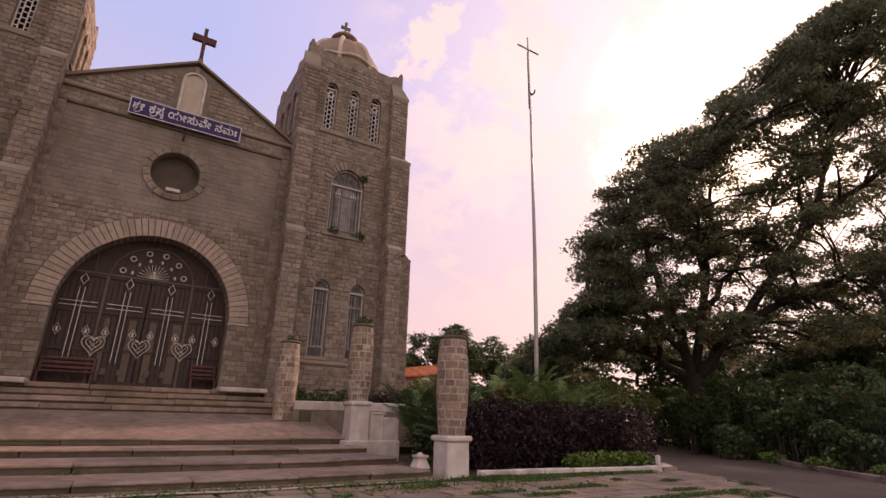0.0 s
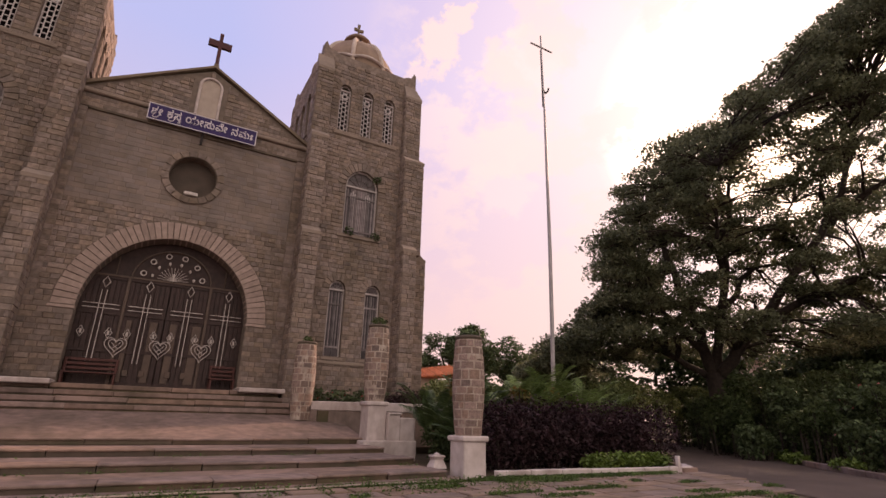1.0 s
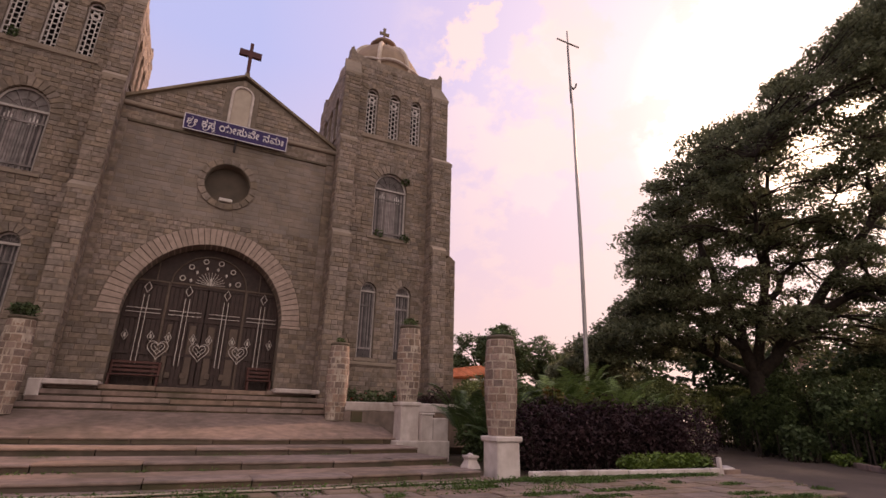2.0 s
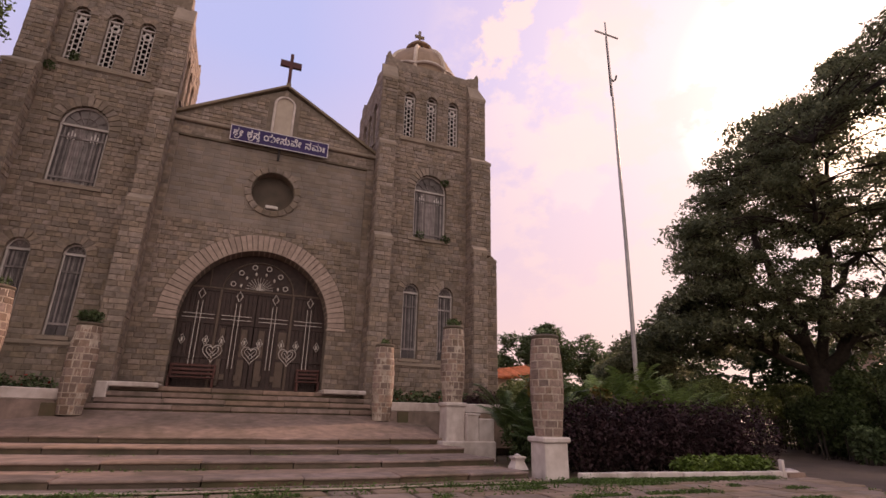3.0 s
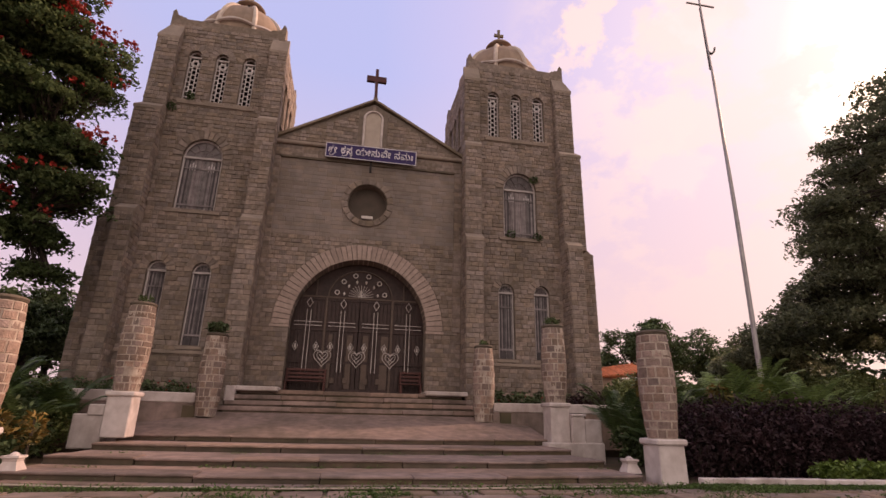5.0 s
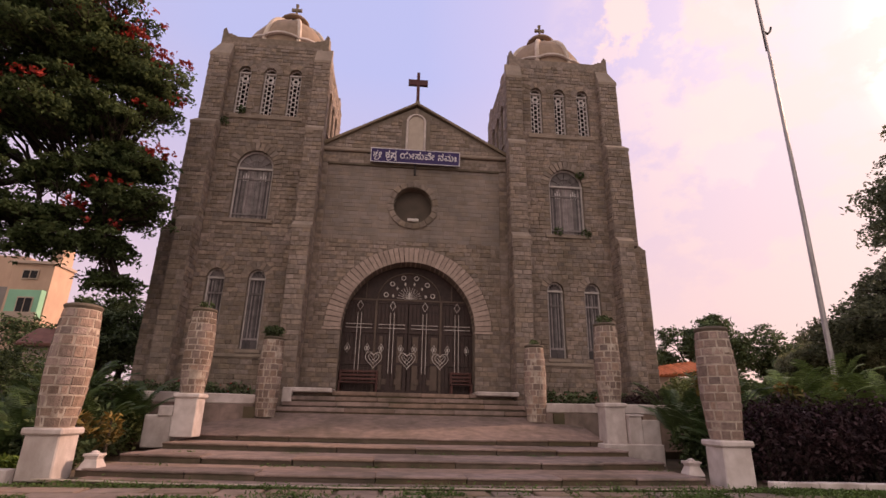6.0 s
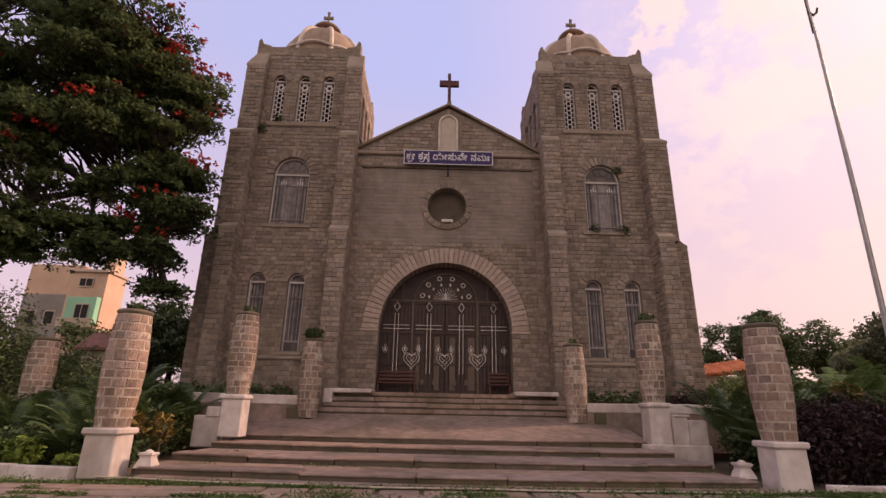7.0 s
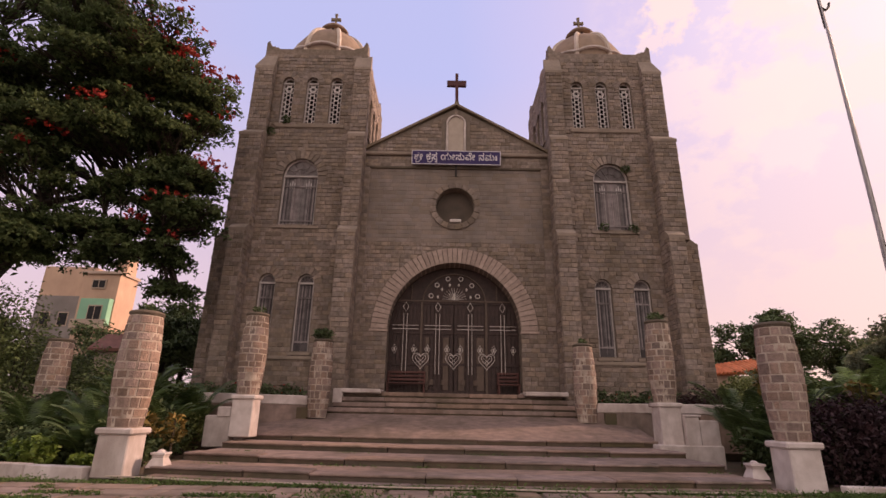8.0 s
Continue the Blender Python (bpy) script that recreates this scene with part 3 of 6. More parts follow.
# ---- church ----
CX, YN, YT = 0.45, 22.5, 22.2
ACX = CX + 0.02
church = thing("church", "brown granite church with two domed towers and a gabled front", "church")
BASE = 0.9


def single_stones(parent, items, mat=None):
    for v, f in items:
        o = Vector(v[0])
        hang("stone", mesh_from([Vector(p) - o for p in v], f, mat or M_STONE_ONE, "stone"), parent, m=Matrix.Translation(o))


# nave front
gate_hole = arch_hole(ACX, 3.0, 2.0, 5.0, 3.12)
ring_hole = arch_hole(ACX, 3.78, 2.0, 5.0, 3.86)
ring_only = lambda z: ring_hole(z) if z > 4.95 else gate_hole(z)
eye_ring = lambda z: None if abs(z - 11.0) > 1.12 else (CX - math.sqrt(1.12 ** 2 - (z - 11.0) ** 2), CX + math.sqrt(1.12 ** 2 - (z - 11.0) ** 2))
GZ0, GZ1, GW = 14.0, 16.5, 4.75
# the wall below and above the middle of the round window, with the gate's arch cut from its foot
low_edge = [(CX - 4.7, BASE), (ACX - 3.0, BASE)] + [(x, z) for x, z in arc_pts(ACX, 5.0, 3.0, 3.12, 40)][::-1] + [(ACX + 3.0, BASE), (CX + 4.7, BASE), (CX + 4.7, 11.0)]
low_edge += [(x, z) for x, z in arc_pts(CX, 11.0, 0.92, -0.92, 20)] + [(CX - 4.7, 11.0)]
top_edge = [(CX - 4.7, 11.0)] + [(x, z) for x, z in arc_pts(CX, 11.0, 0.92, 0.92, 20)][::-1] + [(CX + 4.7, 11.0), (CX + GW, GZ0), (CX, GZ1), (CX - GW, GZ0)]
body = Soup()
for edge in (low_edge, top_edge):
    body.add(*prism(edge, YN, YN + 0.9))
nave = hang("nave_wall", body.mesh(M_MORTAR), church)
face = Soup()
singles = []
stones(face, CX - 4.65, CX + 4.65, 1.6, 9.12, [ring_only, eye_ring], singles=singles, place=lambda x, y, z: (x, YN + y, z), mean=0.36)
smooth_face = Soup()
stones(smooth_face, CX - 4.65, CX + 4.65, 9.12, 13.0, [ring_only, eye_ring], place=lambda x, y, z: (x, YN + y, z), mean=0.5, gap=0.009, proud=0.016)
tagged(hang("ashlar_panel", smooth_face.mesh(M_ASHLAR), nave, "smoother greyish ashlar panel"), kind="stuff")
for zz in np.arange(13.95, 16.4, 0.2):
    hw = GW * (GZ1 - zz - 0.2) / (GZ1 - GZ0) - 0.25
    if hw > 0.2:
        stones(face, CX - hw, CX + hw, zz, zz + 0.2, [arch_hole(CX, 0.72, 13, 15.7, 0.75)], place=lambda x, y, z: (x, YN + y, z))
ob = hang("masonry", face.mesh(M_STONE), nave)
tagged(ob, kind="stuff")
single_stones(nave, singles)
# flat frieze, string courses and the raised panel edge
trim = Soup()
wall_body(trim, CX - 4.6, CX + 4.6, 13.06, 13.64, YN - 0.05, YN, [])
stones(trim, CX - 4.6, CX + 4.6, 13.08, 13.64, [], place=lambda x, y, z: (x, YN - 0.05 + y, z), mean=0.55, proud=0.016, gap=0.012)
for s in (-1, 1):
    xa, xb = sorted((CX + s * 4.22, CX + s * 4.66))
    trim.box(xa, xb, YN - 0.08, YN, 5.0, 13.0)
    stones(trim, xa, xb, 5.0, 13.0, [], place=lambda x, y, z: (x, YN - 0.08 + y, z), mean=0.4, proud=0.016, gap=0.012)
tagged(hang("masonry", trim.mesh(M_STONE), nave), kind="stuff")
boxpart("string_course", (CX - 4.65, CX + 4.65, YN - 0.20, YN + 0.1, 13.66, 13.86), M_COPING, church, bev=0.05)
boxpart("string_course", (CX - 4.25, CX + 4.25, YN - 0.10, YN + 0.1, 12.96, 13.08), M_DARKCOPE, church, bev=0.02)
for s in (-1, 1):
    v, f = prism([(CX, GZ1 + 0.24), (CX + s * (GW + 0.15), GZ0 - 0.07), (CX + s * (GW + 0.05), GZ0 - 0.17), (CX, GZ1 + 0.13)][::s], YN - 0.16, YN + 1.0)
    hang("gable_coping", mesh_from(v, f, M_RENDER), church, "weathered stone coping along the gable")

# voussoir ring over the gate
nv = 47
for i in range(nv):
    a0, a1 = math.pi * i / nv + 0.004, math.pi * (i + 1) / nv - 0.004
    pts = []
    for a, q in ((a0, 0), (a1, 0), (a1, 1), (a0, 1)):
        rx, rz = (3.0, 3.12) if q == 0 else (3.76, 3.84)
        pts.append((ACX + rx * math.cos(a), 5.0 + rz * math.sin(a)))
    d = 0.06 + rng.uniform(-0.01, 0.012)
    cxm, czm = sum(p[0] for p in pts) / 4, sum(p[1] for p in pts) / 4
    small = [(cxm + (p[0] - cxm) * 0.94, czm + (p[1] - czm) * 0.98) for p in pts]
    vv = [(p[0], YN + 0.85, p[1]) for p in pts] + [(p[0], YN - d + 0.02, p[1]) for p in pts] + [(p[0], YN - d, p[1]) for p in small]
    ff = [(8, 11, 10, 9)]
    for k in range(4):
        k2 = (k + 1) % 4
        ff += [(k, k + 4, k2 + 4, k2), (k + 4, k + 8, k2 + 8, k2 + 4)]
    hang("voussoir", mesh_from(vv, ff, M_VOUSS, "voussoir"), nave, "dressed pinkish arch stone" if i == 0 else "")
for s in (-1, 1):
    boxpart("impost", (ACX + s * 3.4 - 0.42, ACX + s * 3.4 + 0.42, YN - 0.06, YN + 0.3, 4.88, 4.99), M_VOUSS, church)
# ring and glazing of the round window
ring = []
for rr, yy in ((0.93, YN + 0.5), (0.93, YN - 0.05), (1.0, YN - 0.07), (1.15, YN - 0.05), (1.15, YN + 0.05)):
    ring.append([(CX + rr * math.cos(t * math.pi / 24), yy, 11.0 + rr * math.sin(t * math.pi / 24)) for t in range(48)])
v = [p for c in ring for p in c]
f = [(i * 48 + k, i * 48 + (k + 1) % 48, (i + 1) * 48 + (k + 1) % 48, (i + 1) * 48 + k) for i in range(4) for k in range(48)]
oculus = assembly("round_window", "round dark window in a plain stone ring", church)
hang("frame", mesh_from(v, f, M_DARKCOPE), oculus)
for i in range(20):
    a0, a1 = 2 * math.pi * i / 20 + 0.02, 2 * math.pi * (i + 1) / 20 - 0.02
    q = [(CX + r * math.cos(t), 11.0 + r * math.sin(t)) for t, r in ((a0, 0.95), (a0, 1.22), ((a0 + a1) / 2, 1.22), (a1, 1.22), (a1, 0.95), ((a0 + a1) / 2, 0.95))]
    hang("ring_stone", mesh_from(*prism(q[::-1], YN - 0.085 - rng.uniform(0, 0.012), YN + 0.1), M_STONE_ONE), oculus)
v, f = prism([(CX + 0.96 * math.cos(t * math.pi / 24), 11.0 + 0.96 * math.sin(t * math.pi / 24)) for t in range(48)], YN + 0.40, YN + 0.44)
hang("pane", mesh_from(v, f, M_DARK), oculus)
boxpart("lamp_box", (CX - 0.25, CX + 0.30, YN + 0.05, YN + 0.38, 10.20, 10.36), M_ORN, oculus, "pale lamp on the sill", 0.03)
# niche in the gable
pts = [(CX - 0.40, 14.0)] + [(x, z) for x, z in arc_pts(CX, 15.55, 0.40, 0.42, 16)][::-1] + [(CX + 0.40, 14.0)]
niche = hang("niche", mesh_from(*prism(pts[::-1], YN - 0.045, YN + 0.1), M_PLASTER), church, "pale plastered arched niche")
tp = [(CX - 0.45, YN - 0.08, 14.0), ] + [(x, YN - 0.08, z) for x, z in arc_pts(CX, 15.55, 0.45, 0.47, 16)][::-1] + [(CX + 0.45, YN - 0.08, 14.0)]
hang("surround", mesh_from(*tube(tp, 0.06, None, 6), M_WHITE), niche)
boxpart("keystone", (CX - 0.08, CX + 0.08, YN - 0.08, YN + 0.05, 16.10, 16.34), M_COPING, niche)
# cross on the gable
gc = hang("gable_cross", mesh_from(*prism([(CX - 0.05, 16.95), (CX + 0.11, 16.95), (CX + 0.10, 17.98), (CX + 0.53, 17.98), (CX + 0.53, 18.30), (CX + 0.10, 18.30), (CX + 0.10, 18.75), (CX - 0.06, 18.75),
                                           (CX - 0.06, 18.30), (CX - 0.50, 18.30), (CX - 0.50, 17.98), (CX - 0.06, 17.98)], YN + 0.1, YN + 0.27), M_CROSS), church, "dark maroon timber cross on the gable")
boxpart("cross_foot", (CX - 0.08, CX + 0.14, YN + 0.04, YN + 0.33, 16.62, 16.98), M_RENDER, church)
# nave roof and flanks
v, f = prism([(CX - 4.7, 13.9), (CX, 16.6), (CX + 4.7, 13.9), (CX + 4.7, 13.6), (CX - 4.7, 13.6)][::-1], YN + 0.8, 46)
hang("roof", mesh_from(v, f, M_DARKCOPE), church)
for s in (-1, 1):
    boxpart("flank_wall", (CX + s * 5.2 - 0.3, CX + s * 5.2 + 0.3, 27.0, 46, 0.5, 13.7), M_MORTAR, church)


# ---- windows ----
def arched_window(parent, cx, yw, z0, zs, hw, rise, style, flip=None, arch_depth=0.34):
    """flip maps the window from the front wall onto another wall."""
    put = flip or (lambda p: p)
    win = assembly("window", {"jali": "narrow arched window with a pale pierced lattice", "tall": "tall round-headed window with bleached timber shutters", "slim": "slim round-headed window with grey shutters"}[style], parent)

    def add(name, vf, mat, label=""):
        return hang(name, mesh_from([put(p) for p in vf[0]], vf[1], mat, name), win, label)
    yb = yw + 0.16
    outline = [(cx - hw, z0), (cx + hw, z0)] + arc_pts(cx, zs, hw, rise, 14)
    # lattice windows get a near-black sheet in place of the shade inside
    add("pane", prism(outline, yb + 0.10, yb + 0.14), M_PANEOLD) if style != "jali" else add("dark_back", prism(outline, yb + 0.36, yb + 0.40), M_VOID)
    tp = [(cx - hw + 0.03, yb - 0.02, z0)] + [(x, yb - 0.02, z) for x, z in arc_pts(cx, zs, hw - 0.03, rise - 0.03, 14)][::-1] + [(cx + hw - 0.03, yb - 0.02, z0)]
    add("frame", tube(tp, 0.045 if style != "tall" else 0.055, None, 4), M_FRAME)
    s = Soup()
    s.box(cx - hw, cx + hw, yb - 0.07, yb + 0.05, zs - 0.05, zs + 0.04)
    add("transom", (s.v, s.f), M_FRAME)
    s = Soup()
    if style == "jali":
        # pierced slab: three columns of upright slots, the middle one staggered, with a rosette above
        nx, nzr = 3, 9
        for i in range(nx + 1):
            x = cx - hw + 2 * hw * i / nx
            e = 0.03 if i in (0, nx) else 0.019
            s.box(x - e, x + e, yb - 0.02, yb + 0.02, z0, zs)
        for i in range(nzr + 1):
            for k in range(nx):
                z = z0 + (zs - z0) * (i + 0.5 * (k % 2)) / nzr
                xa = cx - hw + 2 * hw * k / nx
                if z < zs:
                    s.box(xa, xa + 2 * hw / nx, yb - 0.016, yb + 0.016, z - 0.022, z + 0.022)
        zc = z0 + (zs - z0) * 0.86
        for i in range(12):
            a, b = 2 * math.pi * i / 12, 2 * math.pi * (i + 1) / 12
            c = [(cx + hw * 0.62 * math.cos(t), zc + hw * 0.62 * math.sin(t)) for t in (a, b)]
            d = [(cx + hw * 0.46 * math.cos(t), zc + hw * 0.46 * math.sin(t)) for t in (b, a)]
            s.add(*prism((c + d)[::-1], yb - 0.03, yb + 0.05))
        add("lattice", (s.v, s.f), M_LATT, "pale pierced lattice")
    else:
        nb = 9 if style == "tall" else 5
        leafs = 2
        for k in range(leafs):
            x0, x1 = cx - hw + 0.06 + k * (hw - 0.06), cx + k * (hw - 0.06)
            for i in range(nb):
                s = Soup()
                xa, xb = x0 + (x1 - x0) * i / nb, x0 + (x1 - x0) * (i + 1) / nb
                d = rng.uniform(-0.02, 0.02)
                s.box(xa + 0.008, xb - 0.008, yb + 0.02 + d, yb + 0.07 + d, z0 + 0.05 + rng.uniform(0, 0.05), zs - 0.06)
                grimy = (i < 3 if k == 0 else i > 5) and i % 2 == 0 if style == "tall" else i % 2 == 1
                add("shutter_board", (s.v, s.f), M_SHUTD if grimy else M_SHUT)
            if style == "tall":
                # small pierced motifs near the head of each leaf
                s = Soup()
                xm = (x0 + x1) / 2
                for dx in (-0.11, 0.0, 0.11):
                    s.box(xm + dx - 0.022, xm + dx + 0.022, yb - 0.004, yb + 0.02, zs - 0.62, zs - 0.22 - abs(dx))
                add("shutter_motif", (s.v, s.f), M_LATT)
            else:
                s = Soup()
                s.box(x0 + 0.02, x1 - 0.02, yb - 0.012, yb + 0.02, z0 + 0.06, z0 + (zs - z0) * 0.13)
                add("shutter_panel", (s.v, s.f), M_SHUTD)
            for z in ((z0 + (zs - z0) * 0.12, z0 + (zs - z0) * 0.80) if style == "tall" else (z0 + (zs - z0) * 0.15, z0 + (zs - z0) * 0.78)):
                s = Soup()
                s.box(x0, x1, yb - 0.025, yb + 0.03, z - 0.04, z + 0.04)
                add("shutter_rail", (s.v, s.f), M_SHUT)
        s = Soup()
        for i in range(1, 6):
            a = math.pi * i / 6
            v, f = tube([(cx, yb + 0.04, zs), (cx + (hw - 0.05) * math.cos(a), yb + 0.04, zs + (rise - 0.05) * math.sin(a))], 0.02, None, 4)
            s.add(v, f)
        v, f = tube([(x, yb + 0.04, z) for x, z in arc_pts(cx, zs, hw * 0.5, rise * 0.5, 10)], 0.02, None, 4)
        s.add(v, f)
        add("fanlight_grille", (s.v, s.f), M_SHUT)
        add("fanlight_board", prism([(cx + (hw - 0.05), zs)] + arc_pts(cx, zs, hw - 0.05, rise - 0.05, 14), yb + 0.07, yb + 0.095), M_SHUT)
    s = Soup()
    s.box(cx - hw - (0.26 if style == "tall" else 0.12), cx + hw + (0.26 if style == "tall" else 0.12), yw - 0.10, yw + 0.25, z0 - 0.13, z0 - 0.005)
    add("sill", (s.v, s.f), M_COPING)
    # radiating stones over the head
    n = 15 if style == "tall" else 9 if style == "slim" else 7
    ext = 0.42 if style == "tall" else 0.34 if style == "slim" else 0.30
    for i in range(n):
        a0, a1 = math.pi * i / n + 0.015, math.pi * (i + 1) / n - 0.015
        q = [(cx + (hw + e) * math.cos(a), zs + (rise + e) * math.sin(a)) for a, e in ((a0, 0), (a0, ext), (a1, ext), (a1, 0))]
        add("arch_stone", prism(q[::-1], yw - 0.045 - rng.uniform(0, 0.012), yw + 0.2), M_STONE_ONE)
    return win


WIN_UP = [(6.24, 15.24, 17.72, 0.30, 0.31), (7.50, 15.24, 17.72, 0.30, 0.31), (8.75, 15.24, 17.72, 0.30, 0.31)]
WIN_MID = (7.57, 9.72, 12.36, 0.86, 0.92)
WIN_LOW = [(6.76, 3.85, 6.97, 0.385, 0.42), (8.53, 3.85, 6.97, 0.385, 0.42)]
T0, T1, TTOP = 4.75, 10.25, 19.45
TD = 5.6


def tower(s):
    """One of the two towers; s is -1 or 1, the side of the nave on which it stands."""
    c, cw = CX + 0.05, CX
    wins = [(w, "jali") for w in WIN_UP] + [(WIN_MID, "tall")] + [(w, "slim") for w in WIN_LOW]
    holes = [arch_hole(cw + s * w[0], w[3], w[1], w[2], w[4]) for w, _ in wins]
    clear = [arch_hole(cw + s * w[0], w[3] + e, w[1], w[2], w[4] + e) for w, e in [(w, {"jali": 0.02, "tall": 0.02, "slim": 0.02}[k]) for w, k in wins]]
    head = [arch_hole(cw + s * w[0], w[3] + e, w[2], w[2], w[4] + e) for w, e in [(w, {"jali": 0.30, "tall": 0.42, "slim": 0.34}[k]) for w, k in wins]]
    xa, xb = sorted((c + s * T0, c + s * T1))
    b = Soup()
    wall_body(b, xa, xb, BASE, TTOP, YT, YT + 0.6, holes)
    # inner flank with three small openings, outer flank and back
    fy = [YT + TD * q for q in (0.30, 0.52, 0.74)]
    inner_holes = [arch_hole(y, 0.31, 15.3, 17.6, 0.31) for y in fy]
    xi = c + s * T0
    sw = Soup()
    wall_body(sw, YT + 0.6, YT + TD, BASE, TTOP, 0, 0.5, inner_holes, place=lambda x, y, z: (xi + s * y, x, z))
    b.add(sw.v, sw.f)
    xo = c + s * T1
    x0, x1 = sorted((xo, xo - s * 0.5))
    b.box(x0, x1, YT + 0.6, YT + TD, BASE, TTOP)
    b.box(min(xi, xo), max(xi, xo), YT + TD, YT + TD + 0.5, BASE, TTOP)
    b.box(min(xi, xo) + 0.3, max(xi, xo) - 0.3, YT + 0.4, YT + TD, TTOP - 0.4, TTOP - 0.1)
    wall = hang("tower_wall", b.mesh(M_MORTAR), church)
    fs = Soup()
    sing = []
    stones(fs, xa + 0.02, xb - 0.02, 1.6, TTOP, clear + [h for h in head], place=lambda x, y, z: (x, YT + y, z), mean=0.37, singles=sing)
    stones(fs, YT + 0.05, YT + TD + 0.45, 12.5, TTOP, [arch_hole(y, 0.33, 15.3, 17.6, 0.33) for y in fy], place=lambda x, y, z: (xi + s * (-y if False else y), x, z), mean=0.37)
    stones(fs, YT + 0.05, YT + TD + 0.45, 2, TTOP, [], place=lambda x, y, z: (xo - s * y, x, z), mean=0.37)
    tagged(hang("masonry", fs.mesh(M_STONE), wall), kind="stuff")
    single_stones(wall, sing)
    for w, k in wins:
        arched_window(church, cw + s * w[0], YT, w[1], w[2], w[3], w[4], k)
    for y in fy:
        arched_window(church, y, 0, 15.3, 17.6, 0.31, 0.31, "jali", flip=lambda p: (xi + s * p[1], p[0], p[2]))
    # string courses under the windows
    for z, hgt, e in ((15.0, 0.17, 1.75), (3.52, 0.16, 2.3)):
        m = 7.46 if z > 10 else 7.5
        boxpart("string_course", (c + s * m - e, c + s * m + e, YT - 0.09, YT + 0.1, z, z + hgt), M_COPING, church, bev=0.03)
    # stepped buttresses
    for k0, k1, outer in ((4.55, 5.36, False), (9.55, 10.5, True)):
        bt = assembly("buttress", "stepped granite buttress with pale sloping weatherings", church)
        tiers = [(BASE, 9.15, 0.95, 0.42), (9.15, 14.25, 0.62, 0.16), (14.25, 18.35, 0.34, 0.0)]
        bs, sg = Soup(), []
        for ti, (z0, z1, d, e) in enumerate(tiers):
            reach = k1 + (0 if not outer else -0.22 if ti == 0 else e)
            xa, xb = sorted((c + s * k0, c + s * reach))
            core = Soup()
            core.box(xa, xb, YT - d, YT + 0.2, z0, z1)
            hang("core", core.mesh(M_MORTAR), bt)
            stones(bs, xa + 0.005, xb - 0.005, max(z0, 1.6), z1, [], ch=0.215, mean=0.40, place=lambda x, y, z: (x, YT - d + y, z), singles=sg if ti == 0 else None)
            for xs, sg2 in ((xa, -1), (xb, 1)):
                stones(bs, YT - d + 0.02, YT + (1.0 if (outer and sg2 == s and ti) else 0.0), max(z0, 1.6), z1, [], ch=0.215, mean=0.40, place=lambda x, y, z: (xs - sg2 * y, x, z))
            nd = tiers[ti + 1][2] if ti < 2 else 0.0
            ne = tiers[ti + 1][3] if ti < 2 else 0.0
            xc, xd = sorted((c + s * k0, c + s * min(reach, k1 + ne) if outer else c + s * k1))
            h = 0.42 if ti < 2 else 1.05
            if ti == 2 and outer:
                xc, xd = sorted((c + s * k0, c + s * (k1 - 0.30)))
            v = [(xa - 0.03, YT - d - 0.04, z1 - 0.03), (xb + 0.03, YT - d - 0.04, z1 - 0.03), (xb + 0.03, YT + 0.1, z1 - 0.03), (xa - 0.03, YT + 0.1, z1 - 0.03),
                 (xa - 0.03, YT - d - 0.04, z1 + 0.12), (xb + 0.03, YT - d - 0.04, z1 + 0.12), (xb + 0.03, YT + 0.1, z1 + 0.12), (xa - 0.03, YT + 0.1, z1 + 0.12),
                 (xc, YT - nd, z1 + h), (xd, YT - nd, z1 + h), (xd, YT + 0.1, z1 + h), (xc, YT + 0.1, z1 + h)]
            f = [(0, 3, 2, 1), (0, 1, 5, 4), (1, 2, 6, 5), (2, 3, 7, 6), (3, 0, 4, 7), (4, 5, 9, 8), (5, 6, 10, 9), (6, 7, 11, 10), (7, 4, 8, 11), (8, 9, 10, 11)]
            hang("weathering", mesh_from(v, f, M_COPING), bt, "pale sloping cap stone")
            if outer:
                # the same tier runs back along the tower's flank; the lowest clasps the corner, set back from the front
                side_x = c + s * (11.22 if ti == 0 else k1 + e)
                x0, x1 = sorted((c + s * 10.2, side_x))
                if ti == 0:
                    yf = YT - 0.15
                    stones(bs, x0, x1 - 0.005, 1.6, z1 - 0.1, [], ch=0.215, mean=0.42, place=lambda x, y, z: (x, yf + y, z))
                    stones(bs, yf + 0.02, YT + 1.0, 1.6, z1 - 0.1, [], ch=0.215, mean=0.42, place=lambda x, y, z: (side_x - s * y, x, z))
                    xt = c + s * (k1 + tiers[1][3])
                    cap = [(c + s * 10.2, yf - 0.03, z1 - 0.12), (side_x + s * 0.03, yf - 0.03, z1 - 0.12), (side_x + s * 0.03, YT + 1.0, z1 - 0.12), (c + s * 10.2, YT + 1.0, z1 - 0.12),
                           (c + s * 10.2, yf - 0.03, z1 + 0.40), (xt, yf - 0.03, z1 + 0.40), (xt, YT + 1.0, z1 + 0.40), (c + s * 10.2, YT + 1.0, z1 + 0.40)]
                    cf = [(0, 1, 5, 4), (1, 2, 6, 5), (2, 3, 7, 6), (3, 0, 4, 7), (4, 5, 6, 7), (0, 3, 2, 1)]
                    hang("weathering", mesh_from(cap, [q[::s] for q in cf], M_COPING), bt, "pale sloping cap stone")
                for ya, yb in ((YT - 0.15 if ti == 0 else YT + 0.2, YT + 1.0), (YT + TD - 0.8, YT + TD + 0.3)):
                    core = Soup()
                    core.box(x0, x1, ya, yb, z0, z1)
                    hang("flank_core", core.mesh(M_MORTAR), bt)
        tagged(hang("masonry", bs.mesh(M_STONE), bt), kind="stuff")
        for v, f in sg[:60]:
            o = Vector(v[0])
            hang("stone", mesh_from([Vector(p) - o for p in v], f, M_STONE_ONE, "stone"), bt, m=Matrix.Translation(o))
        rest = Soup()
